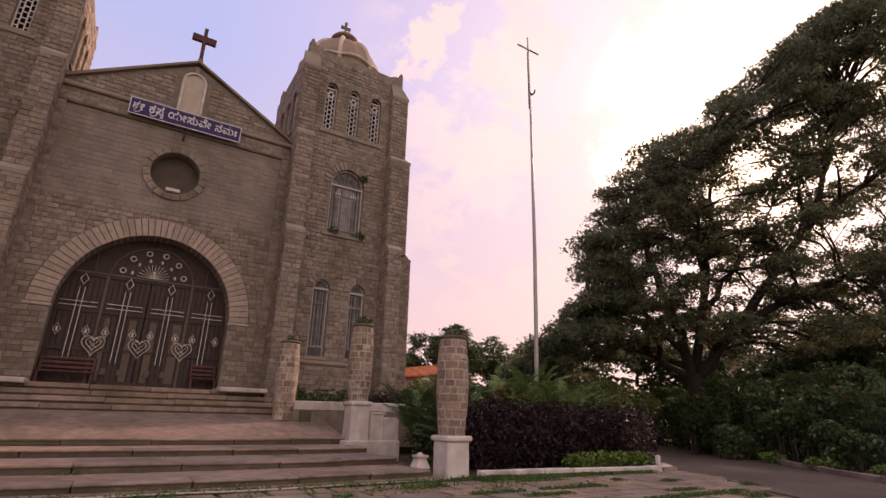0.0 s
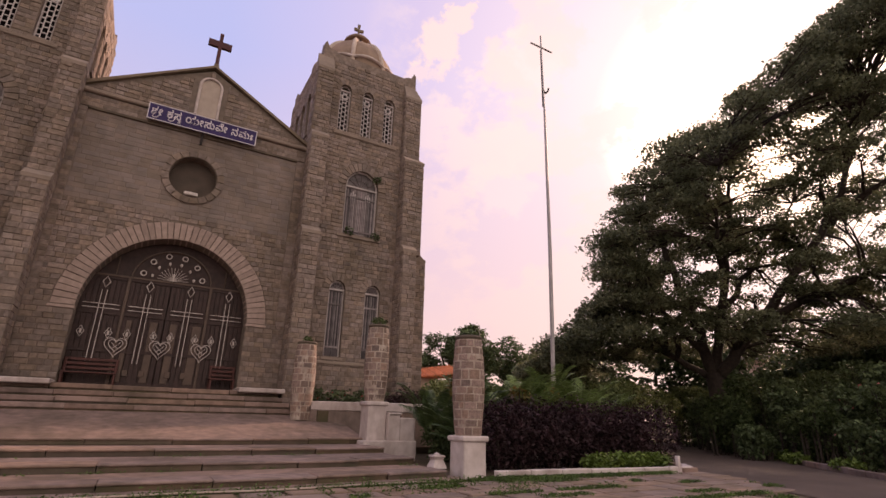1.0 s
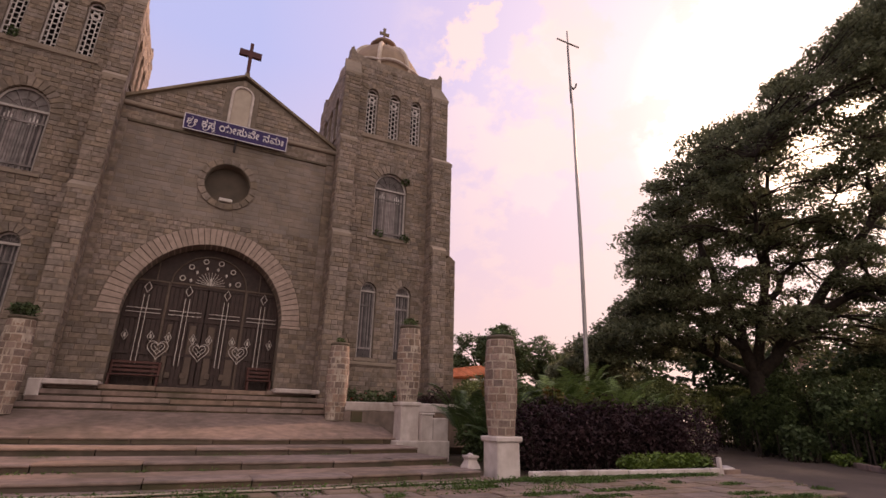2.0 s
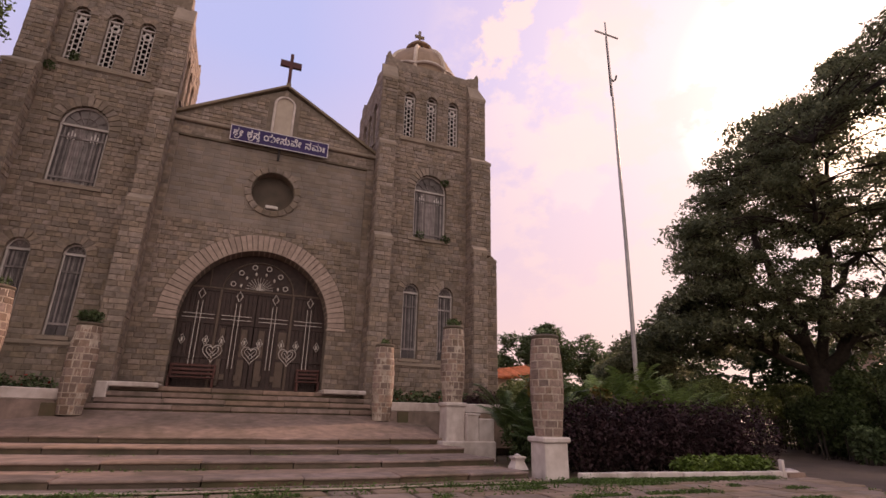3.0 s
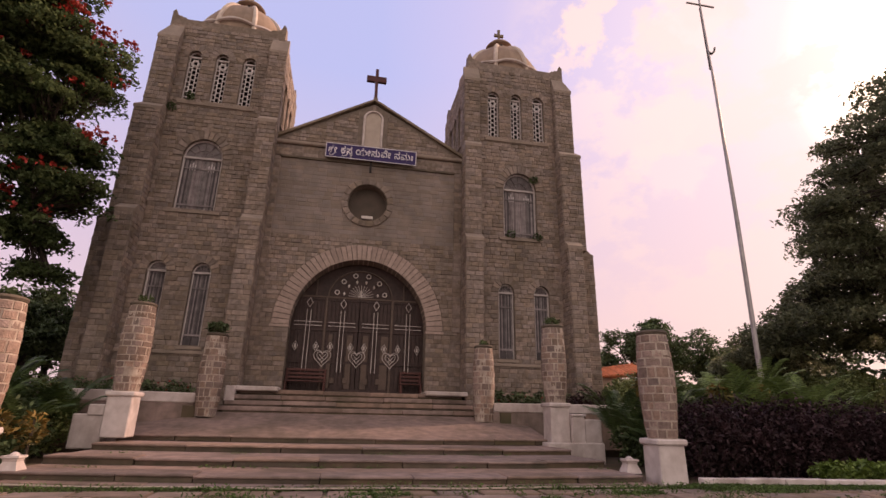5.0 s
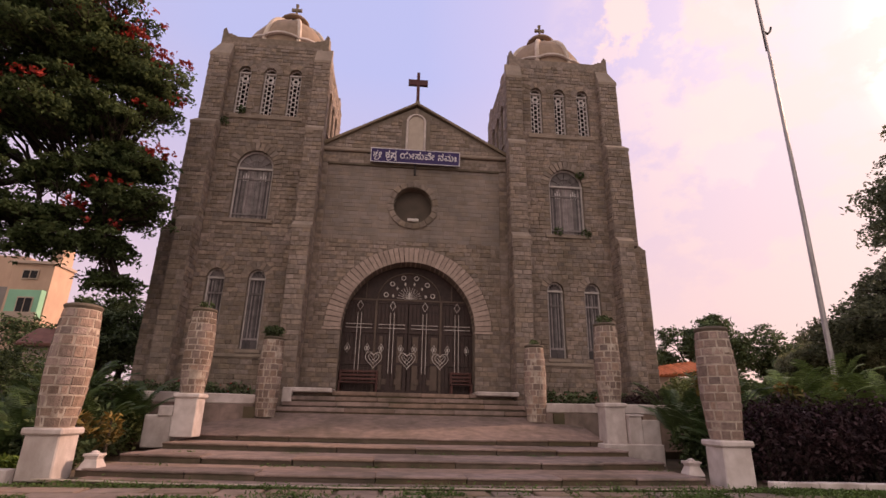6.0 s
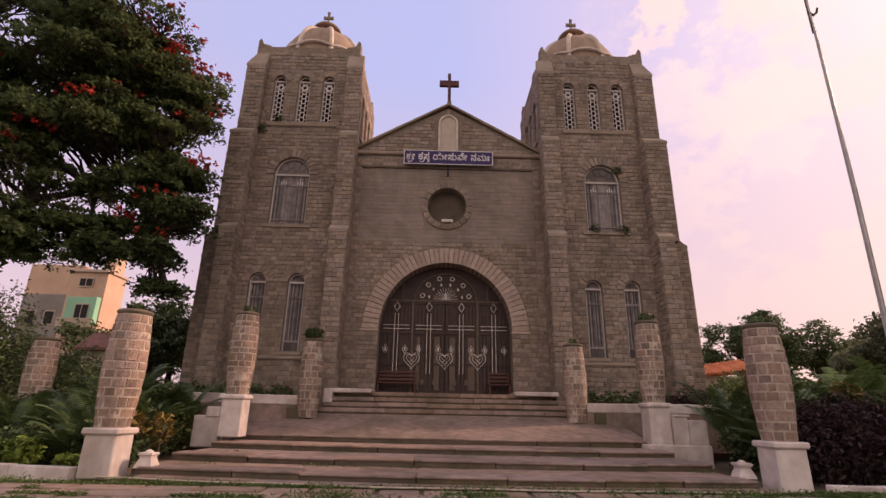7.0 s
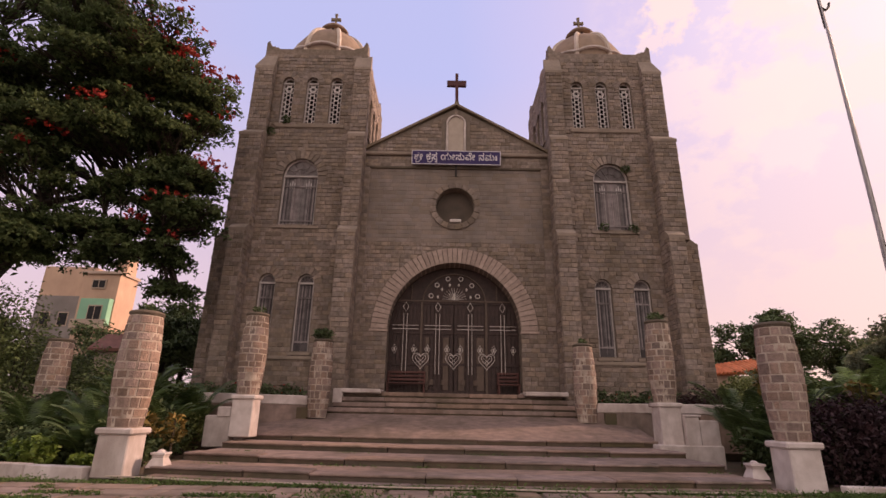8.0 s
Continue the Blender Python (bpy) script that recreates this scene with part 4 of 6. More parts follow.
        for v, f in sg[60:]:
            rest.add(v, f)
        if rest.v:
            tagged(hang("masonry", rest.mesh(M_STONE), bt), kind="stuff")
    # parapet that sweeps up to the corners
    pz = TTOP - 0.05
    L, Rr = c + s * 7.525 - 2.72, c + s * 7.525 + 2.72

    def sweep(a, b):
        q = [(a, pz), (b, pz)]
        n = 44
        top = []
        for i in range(n + 1):
            u = 1 - i / n
            e = min(u, 1 - u)
            zz = 0.42 + (0.36 * (1 - e / 0.12) ** 1.3 if e < 0.12 else 0.0)
            if 0.09 < e < 0.12:
                zz = 0.52
            if e < 0.03:
                zz = 0.98 - (0.03 - e) * 6
            top.append((a + (b - a) * u, pz + zz))
        return q + top
    par = assembly("parapet", "stone parapet sweeping up to pointed corners", church)
    hang("panel", mesh_from(*prism(sweep(L, Rr), YT + 0.0, YT + 0.3), M_STONE_ONE), par)
    hang("panel", mesh_from(*prism(sweep(L, Rr), YT + TD + 0.1, YT + TD + 0.4), M_STONE_ONE), par)
    for xs in (L, Rr - 0.3):
        v, f = prism(sweep(YT + 0.3, YT + TD + 0.1), 0, 0.3)
        hang("panel", mesh_from([(xs + p[1], p[0], p[2]) for p in v], f, M_STONE_ONE), par)
    # ribbed dome with lantern and cross
    dcx, dcy, dz = c + s * 7.50, YT + 2.95, 20.08
    dome = assembly("dome", "buff plastered ribbed dome with a small lantern", church)
    prof = [(2.44, dz - 0.9), (2.44, dz), (2.39, dz + 0.02)] + [(2.36 * math.cos(a) ** 0.86, dz + 2.95 * math.sin(a)) for a in np.linspace(0.02, 1.36, 14)]
    hang("shell", mesh_from(*lathe(prof, 40, dcx, dcy), M_DOME, smooth=False), dome)
    for k in range(8):
        t = 2 * math.pi * (k + 0.5) / 8
        pts = [(dcx + 2.39 * math.cos(a) ** 0.86 * math.cos(t), dcy + 2.39 * math.cos(a) ** 0.86 * math.sin(t), dz + 2.98 * math.sin(a)) for a in np.linspace(0.03, 1.34, 12)]
        hang("rib", mesh_from(*tube(pts, 0.13, None, 6), M_RIB), dome)
        # scalloped hood between two ribs
        t2 = t + math.pi / 8
        sc = []
        for j in range(11):
            w = (j / 10 - 0.5) * math.pi / 4
            zz = dz + 0.50 + 0.17 * (1 - (abs(j / 10 - 0.5) * 2) ** 2)
            sc.append((dcx + 2.44 * math.cos(t2 + w), dcy + 2.44 * math.sin(t2 + w), zz))
        hang("scallop", mesh_from(*tube(sc, 0.085, None, 6), M_WHITE), dome)
    hang("lantern_drum", mesh_from(*lathe([(0.66, dz + 2.72), (0.66, dz + 2.86), (0.54, dz + 2.90), (0.54, dz + 3.34)], 20, dcx, dcy), M_RIB), dome, "pale plastered lantern drum")
    hang("lantern_cap", mesh_from(*lathe([(0.54, dz + 3.30), (0.80, dz + 3.33), (0.84, dz + 3.40), (0.78, dz + 3.48), (0.62, dz + 3.66), (0.36, dz + 3.82), (0.10, dz + 3.92), (0.06, dz + 3.96)], 20, dcx, dcy), M_DOME), dome)
    s2 = Soup()
    for k in range(8):
        t = 2 * math.pi * k / 8
        s2.add(*lathe([(0.11, dz + 3.02), (0.11, dz + 3.32)], 6, dcx + 0.46 * math.cos(t), dcy + 0.46 * math.sin(t)))
    hang("lantern_openings", s2.mesh(M_IRON), dome)
    z = dz + 3.92
    hang("cross", mesh_from(*prism([(dcx - 0.06, z), (dcx + 0.06, z), (dcx + 0.05, z + 0.42), (dcx + 0.30, z + 0.40), (dcx + 0.30, z + 0.60), (dcx + 0.05, z + 0.57), (dcx + 0.09, z + 0.92),
                                    (dcx - 0.09, z + 0.92), (dcx - 0.05, z + 0.57), (dcx - 0.30, z + 0.60), (dcx - 0.30, z + 0.40), (dcx - 0.05, z + 0.42)], dcy - 0.06, dcy + 0.06), M_RENDER), dome, "small stone cross")


tower(-1)
tower(1)

# ---- gate ----
GX, GY, GZ = ACX, 23.2, 2.22
porch_room = Soup()
porch_room.box(ACX - 3.6, ACX + 3.6, 27.2, 27.4, 2.0, 9.0)
porch_room.box(ACX - 3.8, ACX - 3.6, 23.4, 27.4, 2.0, 9.0)
porch_room.box(ACX + 3.6, ACX + 3.8, 23.4, 27.4, 2.0, 9.0)
porch_room.box(ACX - 3.8, ACX + 3.8, 23.4, 27.4, 8.9, 9.1)
hang("porch_room", porch_room.mesh(M_DARK), church)
boxpart("porch_floor", (ACX - 3.6, ACX + 3.6, 22.0, 27.3, 1.9, 2.215), M_STEP, church)

gate = thing("church_gate", "dark timber gate with silver crosses and hearts under the arch", "gate")
# boarded backing, leaf by leaf
for xa, xb in ((-3.0, -1.55), (-1.45, -0.012), (0.012, 1.45), (1.55, 3.0)):
    s = Soup()
    n = 8
    for i in range(n):
        a, b = xa + (xb - xa) * i / n, xa + (xb - xa) * (i + 1) / n
        s.box(GX + a + 0.01, GX + b - 0.01, GY + 0.03, GY + 0.07, GZ + 0.05, 6.42)
    for z in (GZ + 0.05, GZ + 1.25, 4.9, 6.30):
        s.box(GX + xa, GX + xb, GY - 0.02, GY + 0.05, z, z + 0.12)
    hang("leaf", s.mesh(M_GATE), gate, "dark boarded gate leaf")
for x in (-1.5, 1.5):
    boxpart("post", (GX + x - 0.055, GX + x + 0.055, GY - 0.05, GY + 0.1, GZ, 6.4), M_GATEPALE, gate)
# paler panels let into the lower half of the leaves
for xa, xb in ((-1.30, -1.12), (-0.48, -0.22), (0.22, 0.48), (1.05, 1.38)):
    boxpart("lower_panel", (GX + xa, GX + xb, GY - 0.015, GY + 0.05, GZ + 0.18, 4.75), M_GATEPALE, gate, "faded brown door panel")
boxpart("transom", (GX - 2.75, GX + 2.75, GY - 0.06, GY + 0.1, 6.40, 6.48), M_GATEPALE, gate)
pts = [(GX + 2.63, 6.45)] + [p for p in arc_pts(GX, 5.0, 2.98, 3.1, 40) if p[1] > 6.5] + [(GX - 2.63, 6.45)]
hang("lunette", mesh_from(*prism(pts, GY + 0.06, GY + 0.10), M_GATE), gate)
hang("lunette_rib", mesh_from(*tube([(x, GY, z) for x, z in arc_pts(GX, 6.44, 1.46, 1.32, 20)], 0.035, None, 6), M_GATEPALE), gate)
for x in (-2.0, 2.0):
    hang("lunette_rib", mesh_from(*tube([(GX + x, GY, 6.5), (GX + x, GY, 7.25)], 0.03, None, 6), M_GATEPALE), gate)


OX = CX + 0.025


def orn(name, paths, r=0.022, closed=False):
    s = Soup()
    for p in paths:
        s.add(*tube([(OX + x, GY - 0.06, z) for x, z in p], r, None, 5, closed))
    return hang(name, s.mesh(M_ORN), gate, "silver-painted " + name.replace("_", " "))


for x in (-2.25, -0.75, 0.75, 2.25):
    paths = []
    for d in (-0.083, 0.083):
        paths += [[(x + d, 3.10), (x + d, 5.84)], [(x - 0.61, 5.20 + d), (x + 0.61, 5.20 + d)]]
    orn("cross", paths, 0.016)
    orn("diamond", [[(x, 5.93), (x + 0.13, 6.15), (x, 6.37), (x - 0.13, 6.15)]], 0.022, True)
for x in (-2.71, -1.82, -1.20, -0.30, 0.30, 1.20, 1.82, 2.71):
    orn("diamond", [[(x, 3.98), (x + 0.12, 4.19), (x, 4.40), (x - 0.12, 4.19)]], 0.018, True)
    orn("diamond_boss", [[(x, 4.11), (x, 4.27)]], 0.045)
for x in (-1.5, 0.0, 1.5):
    for k, z in ((1.0, 3.72), (0.64, 3.76)):
        h = []
        for i in range(28):
            t = 2 * math.pi * i / 28
            h.append((x + k * 0.37 * math.sin(t) ** 3, z + k * 0.40 * (13 * math.cos(t) - 5 * math.cos(2 * t) - 2 * math.cos(3 * t) - math.cos(4 * t)) / 16))
        orn("heart", [h], 0.015, True)
    orn("heart_scroll", [[(x + sg * 0.15, 3.86), (x + sg * 0.05, 3.74), (x - sg * 0.12, 3.60)] for sg in (-1, 1)], 0.012)
for a in np.linspace(0.10, math.pi - 0.10, 13):
    orn("sun_ray", [[(0.06 * math.cos(a), 6.50 + 0.06 * math.sin(a)), (0.58 * math.cos(a), 6.50 + 0.58 * math.sin(a))]], 0.011)
orn("sun_boss", [[(0.0, 6.50), (0.0, 6.80)]], 0.05)
for a in np.linspace(0.18, math.pi - 0.18, 6):
    cx_, cz_ = 0.78 * math.cos(a), 6.50 + 0.75 * math.sin(a)
    orn("fan_diamond", [[(cx_, cz_ - 0.085), (cx_, cz_ - 0.02), (cx_, cz_ + 0.02), (cx_, cz_ + 0.085)]], [0.01, 0.055, 0.055, 0.01])
    cx_, cz_ = 1.11 * math.cos(a), 6.50 + 1.06 * math.sin(a)
    orn("ring", [[(cx_ + 0.10 * math.cos(t), cz_ + 0.10 * math.sin(t)) for t in np.linspace(0, 2 * math.pi, 14, endpoint=False)]], 0.024, True)
for x in (-1.0, -0.45, 0.45, 1.0):
    boxpart("panel_boss", (GX + x - 0.10, GX + x + 0.10, GY - 0.035, GY + 0.05, 2.62, 2.86), M_GATEPALE, gate, "faded painted square")


def bench(x, y, w):
    b = thing("bench", "dark red-brown wooden bench before the gate", "bench", "porch benches", at=(x, y, GZ))
    for z in (0.62, 0.78, 0.94):
        boxpart("back_slat", (-w / 2, w / 2, 0.30, 0.34, z - 0.05, z + 0.05), M_BENCH, b)
    boxpart("seat", (-w / 2, w / 2, -0.14, 0.30, 0.42, 0.47), M_BENCH, b)
    for sx in (-w / 2 + 0.06, w / 2 - 0.06):
        boxpart("leg", (sx - 0.04, sx + 0.04, -0.12, -0.04, 0, 0.42), M_BENCH, b)
        boxpart("leg", (sx - 0.04, sx + 0.04, 0.28, 0.36, 0, 0.98), M_BENCH, b)
    return b


bench(GX - 2.10, 22.80, 1.72)
bench(GX + 2.45, 22.80, 1.0)

# ---- sign board ----
WORDS = [("\u0cb6\u0cd5", "r"), (" ", ""), ("\u0c95", "r"), ("\u0cb8", "\u0ca4"), (" ", ""), ("\u0caf\u0cd5", ""), ("\u0cb8\u0cc1", ""), ("\u0cb5\u0cc7", ""), (" ", ""), ("\u0ca8", ""), ("\u0cae", ""), ("\u0c83", "")]
sign = thing("name_board", "indigo enamel board with white lettering on the gable", "sign", at=(CX + 0.02, YN - 0.30, 13.46))
sign.rotation_euler = (radians(9), 0, 0)
boxpart("board", (-2.2, 2.2, -0.05, 0.05, -0.36, 0.36), M_SIGN, sign)
for dims in ((-2.2, 2.2, -0.075, -0.04, 0.325, 0.36), (-2.2, 2.2, -0.075, -0.04, -0.36, -0.325), (-2.2, -2.165, -0.075, -0.04, -0.325, 0.325), (2.165, 2.2, -0.075, -0.04, -0.325, 0.325)):
    boxpart("rim", dims, M_LETTER, sign, "white rim", 0.006)


def glyphs(body, size):
    """A raised letter from the built-in font, its left edge at 0."""
    cu = bpy.data.curves.new("letter", "FONT")
    cu.body, cu.size, cu.extrude, cu.resolution_u, cu.offset = body, size, 0.012, 3, 0.006
    tmp = bpy.data.objects.new("letter", cu)
    me = bpy.data.meshes.new_from_object(tmp)
    bpy.data.objects.remove(tmp)
    bpy.data.curves.remove(cu)
    me.materials.clear()
    me.materials.append(M_LETTER)
    x0 = min(v.co.x for v in me.vertices)
    for v in me.vertices:
        v.co.x -= x0
    return me, max(v.co.x for v in me.vertices)


laid, pen = [], 0.0
for body, sub in WORDS:
    if body == " ":
        pen += 0.16
        continue
    me, w = glyphs(body, 0.47)
    laid.append((me, pen, -0.12))
    if sub == "r":
        # the tail that sweeps under the letter
        v, f = tube([(0.20, 0.10, 0), (0.10, -0.02, 0), (0.08, -0.10, 0), (0.16, -0.14, 0), (0.28, -0.10, 0), (0.36, 0.0, 0), (0.38, 0.10, 0)], 0.021, None, 6)
        laid.append((mesh_from(v, f, M_LETTER, "letter"), pen, -0.12))
    elif sub:
        me2, w2 = glyphs(sub, 0.26)
        laid.append((me2, pen + w * 0.62, -0.28))
    pen += w + 0.045
k = 4.15 / pen
for me, x, z in laid:
    hang("letter", me, sign, "white raised letter", Matrix.Translation((-2.075 + x * k, -0.068, z)) @ Matrix.Rotation(radians(90), 4, "X") @ Matrix.Diagonal((k, 1, 1, 1)))
boxpart("bracket", (-0.05, 0.05, 0.05, 0.30, -0.9, -0.3), M_IRON, sign)


# ---- pillars ----
def shaft_radius(u):
    """Bulging stone drum: narrow foot, fullest a little above the middle."""
    return 0.318 + 0.092 * math.sin(math.pi * min(1.0, u * 0.90 + 0.03)) ** 1.1 + 0.008 * u


def pillar(at, foot, height=2.45, base=True, label="", plant=True):
    th = thing("stone_pillar", label, "pillar", "garden pillars", at=at)
    core = [(shaft_radius(u) + 0.013, foot + u * height) for u in np.linspace(0, 1, 12)]
    hang("core", mesh_from(*lathe(core, 24), M_JOINT), th)
    rows, around = 12, 10
    edge = [0.0] + [(i + rng.uniform(-0.22, 0.22)) / rows for i in range(1, rows)] + [1.0]
    for i in range(rows):
        u0, u1 = edge[i], edge[i + 1]
        z0, z1 = foot + height * u0 + rng.uniform(0.010, 0.022), foot + height * u1 - rng.uniform(0.010, 0.022)
        k = 0
        a = 2 * math.pi * (0.5 * (i % 2) / around) + rng.uniform(-0.1, 0.1)
        cuts = [a + 2 * math.pi * (j + rng.uniform(-0.34, 0.34)) / around for j in range(around)]
        cuts.append(cuts[0] + 2 * math.pi)
        for j in range(around):
            a0, a1 = cuts[j] + rng.uniform(0.026, 0.062), cuts[j + 1] - rng.uniform(0.026, 0.062)
            am = (a0 + a1) / 2
            d = rng.uniform(0.0, 0.018)
            v, seg = [], 3
            for rr0, rr1, inset in ((-0.04, -0.04, 0.0), (0.002, 0.002, 0.0), (0.010, 0.010, 0.007)):
                for zz, u, sg in ((z0, u0, 1), (z1, u1, -1)):
                    for q in range(seg + 1):
                        t = a0 + inset * 2 + (a1 - a0 - inset * 4) * q / seg
                        r = shaft_radius(u) + rr0 + (d if rr0 >= 0 else 0)
                        v.append((r * math.cos(t), r * math.sin(t), zz + sg * inset))
            n = seg + 1
            f = []
            for lay in (0, 1):
                o, o2 = lay * 2 * n, (lay + 1) * 2 * n
                for q in range(seg):
                    f += [(o + q, o + q + 1, o2 + q + 1, o2 + q), (o + n + q + 1, o + n + q, o2 + n + q, o2 + n + q + 1)]
                f += [(o + n, o, o2, o2 + n), (o + seg, o + n + seg, o2 + n + seg, o2 + seg)]
            o = 4 * n
            f += [(o + q, o + q + 1, o + n + q + 1, o + n + q) for q in range(seg)]
            hang("stone", mesh_from(v, f, M_PINK, "stone"), th)
    top = foot + height
    hang("cap", mesh_from(*lathe([(0.31, top - 0.02), (0.36, top + 0.01), (0.385, top + 0.06), (0.365, top + 0.10), (0.31, top + 0.12), (0.26, top + 0.08)], 20), M_DARKCOPE), th, "weathered round cap")
    if base:
        bm = bmesh.new()
        box(bm, -0.335, 0.335, -0.335, 0.335, 0, foot - 0.13, bev=0.025)
        for v in bm.verts:
            k = 1.02 - 0.02 * v.co.z / foot
            v.co.x *= k
            v.co.y *= k
        part("base", bm, M_WHITE, th, "whitewashed square base")
        boxpart("base_cap", (-0.40, 0.40, -0.40, 0.40, foot - 0.14, foot + 0.0), M_WHITE, th, "whitewashed slab", 0.035)
    return th


L_BASE = "barrel-shaped pillar of squared pink granite on a whitewashed base"
p1 = pillar((7.62, 11.62, 0), 1.0, label=L_BASE)
tagged(copy_thing(p1, pose(-6.98, 11.72, 0.02, 0, 0, 90)), L_BASE)
p2 = pillar((7.20, 16.95, 0.62), 1.27, height=2.55, label=L_BASE)
copy_thing(p2, pose(-6.32, 16.95, 0.62, 0, 0, 90))
p3 = pillar((5.42, 19.75, 1.2), 0.0, height=2.78, base=False, label="barrel-shaped pillar of squared pink granite beside the porch")
copy_thing(p3, pose(-4.68, 19.75, 1.2, 0, 0, 203))
copy_thing(p1, pose(-12.75, 16.9, 0.0, 0, 0, 180))

# small white stone finials at the stair ends
def finial(x, y, z, turn):
    th = thing("finial", "small whitewashed flared stone at the end of a step", "finial", "step finials", at=(x, y, z))
    th.rotation_euler = (0, 0, turn)
    v, f = lathe([(0.27, 0), (0.25, 0.06), (0.17, 0.20), (0.19, 0.25), (0.23, 0.27), (0.22, 0.31)], 4)
    hang("block", mesh_from(v, f, M_WHITE), th)
    hang("knob", mesh_from(*lathe([(0.10, 0.30), (0.08, 0.34), (0.03, 0.37)], 8), M_WHITE), th)


finial(-6.22, 12.0, 0.20, 0.78)
finial(6.95, 12.05, 0.20, 0.78)


# ---- low walls beside the forecourt ----
def low_wall(pts, z0, z1, band, label):
    th = thing("low_wall", label, "wall", kind="structure")
    for (xa, ya), (xb, yb) in zip(pts, pts[1:]):
        d = Vector((xb - xa, yb - ya))
        m = Matrix.Translation((xa, ya, 0)) @ Matrix.Rotation(math.atan2(d.y, d.x), 4, "Z")
        boxpart("wall_body", (0, d.length, -0.16, 0.16, z0, z1 - band), M_STEP, th).matrix_local = m
        boxpart("wall_band", (-0.05, d.length + 0.05, -0.19, 0.19, z1 - band, z1), M_WHITE, th, "whitewashed band", 0.03).matrix_local = m
    return th


low_wall([(-14.0, 18.6), (-8.2, 18.3), (-5.2, 19.9)], 0.3, 1.98, 0.34, "low wall with a whitewashed top along the flower bed")
low_wall([(5.8, 19.8), (9.0, 18.6), (13.0, 18.7)], 0.3, 1.90, 0.34, "low wall with a whitewashed top along the flower bed")
boxpart_th = thing("plinth_block", "whitewashed block at the foot of a pillar", "wall", kind="structure")
boxpart("block", (6.66, 8.62, 16.36, 17.0, -0.02, 0.64), M_WHITE, boxpart_th, bev=0.03)
boxpart("block", (7.56, 8.00, 16.46, 17.1, 0.60, 1.47), M_WHITE, boxpart_th, bev=0.02)
boxpart("block_cap", (7.54, 8.06, 16.42, 17.12, 1.47, 1.54), M_WHITE, boxpart_th, bev=0.02)
boxpart("block", (8.00, 8.62, 16.50, 17.0, 0.60, 1.38), M_WHITE, boxpart_th, bev=0.03)
boxpart("block", (-7.55, -6.7, 16.85, 17.25, 0.3, 1.25), M_WHITE, boxpart_th, bev=0.03)
boxpart("block", (-7.17, -6.72, 16.80, 17.3, 1.20, 1.52), M_WHITE, boxpart_th, bev=0.03)

# garden hose across the foot of the steps
hose = [(-7.0 + 0.5 * i, 10.52 + bow(-7.0 + 0.5 * i) * 0.9 + 0.05 * math.sin(i * 0.9), 0.075) for i in range(29)]
tagged(new("garden_hose", mesh_from(*tube(hose, 0.018, None, 6), M_HOSE)), "thin pale garden hose along the paving", "hose")

# ---- flag pole ----
pole = thing("cross_pole", "tall thin steel pole topped by a slender cross", "pole", at=(13.95, 15.0, 0))
hang("mast", mesh_from(*tube([(-0.24, 0, 0), (-0.20, 0, 3), (-0.08, 0, 8.3), (-0.02, 0, 14.6), (-0.03, 0, 15.6), (-0.06, 0, 19.25)], [0.095, 0.085, 0.075, 0.055, 0.04, 0.035], None, 8), M_STEEL), pole)
hang("crossbar", mesh_from(*tube([(-0.70, 0.0, 18.55), (0.62, 0.0, 18.55)], 0.04, None, 6), M_STEEL), pole)
hang("pulley", mesh_from(*tube([(-0.05, 0.0, 16.1), (0.10, 0.0, 16.0), (0.24, 0, 16.15), (0.30, 0, 16.35)], 0.045, None, 6), M_IRON), pole)
hang("stay", mesh_from(*tube([(-0.08, 0.03, 15.2), (-0.07, 0.03, 18.4)], 0.03, None, 5), M_IRON), pole)


# ---- planting ----
def shrub(name, label, category, blobs, n, size, mat, group="", flowers=None, stems=True, flat=0.5, aspect=2.2, shell=0.45, kind=""):
    b0 = blobs[0]
    th = thing(name, label, category, group, kind, at=(b0[0], b0[1], 0))
    off = np.array([b0[0], b0[1], 0])
    c = in_blobs(blobs, n, shell)
    c = c[c[:, 2] > 0.03] - off
    hang("foliage", leaf_mesh(c, size, mat, "foliage", flat=flat, aspect=aspect), th)
    if flowers:
        c = in_blobs(blobs, flowers[0], 0.9) - off
        hang("blossom", leaf_mesh(c[c[:, 2] > 0.1], flowers[1], flowers[2], "flowers", aspect=1.3), th)
    if stems:
        s = Soup()
        for b in blobs[:14]:
            for _ in range(3):
                x, y = b[0] - off[0] + rng.uniform(-0.3, 0.3) * b[3], b[1] - off[1] + rng.uniform(-0.3, 0.3) * b[4]
                s.add(*tube([(x * 0.9, y * 0.9, max(0.0, b[2] - b[5] * 1.6) if b[2] > 4 else 0.0), (x, y, b[2]), (x * 1.05, y * 1.05, b[2] + b[5] * 0.6)], [0.03, 0.02, 0.008], None, 5))
        hang("branchwork", s.mesh(M_BARK), th)
    return th


def blob_row(x0, y0, x1, y1, n, z, r, rz, jit=0.25):
    res = []
    for i in range(n):
        u = (i + 0.5) / n
        res.append((x0 + (x1 - x0) * u + rng.uniform(-jit, jit), y0 + (y1 - y0) * u + rng.uniform(-jit, jit), z * rng.uniform(0.9, 1.1), r * rng.uniform(0.8, 1.2), r * rng.uniform(0.8, 1.2), rz * rng.uniform(0.85, 1.15)))
    return res


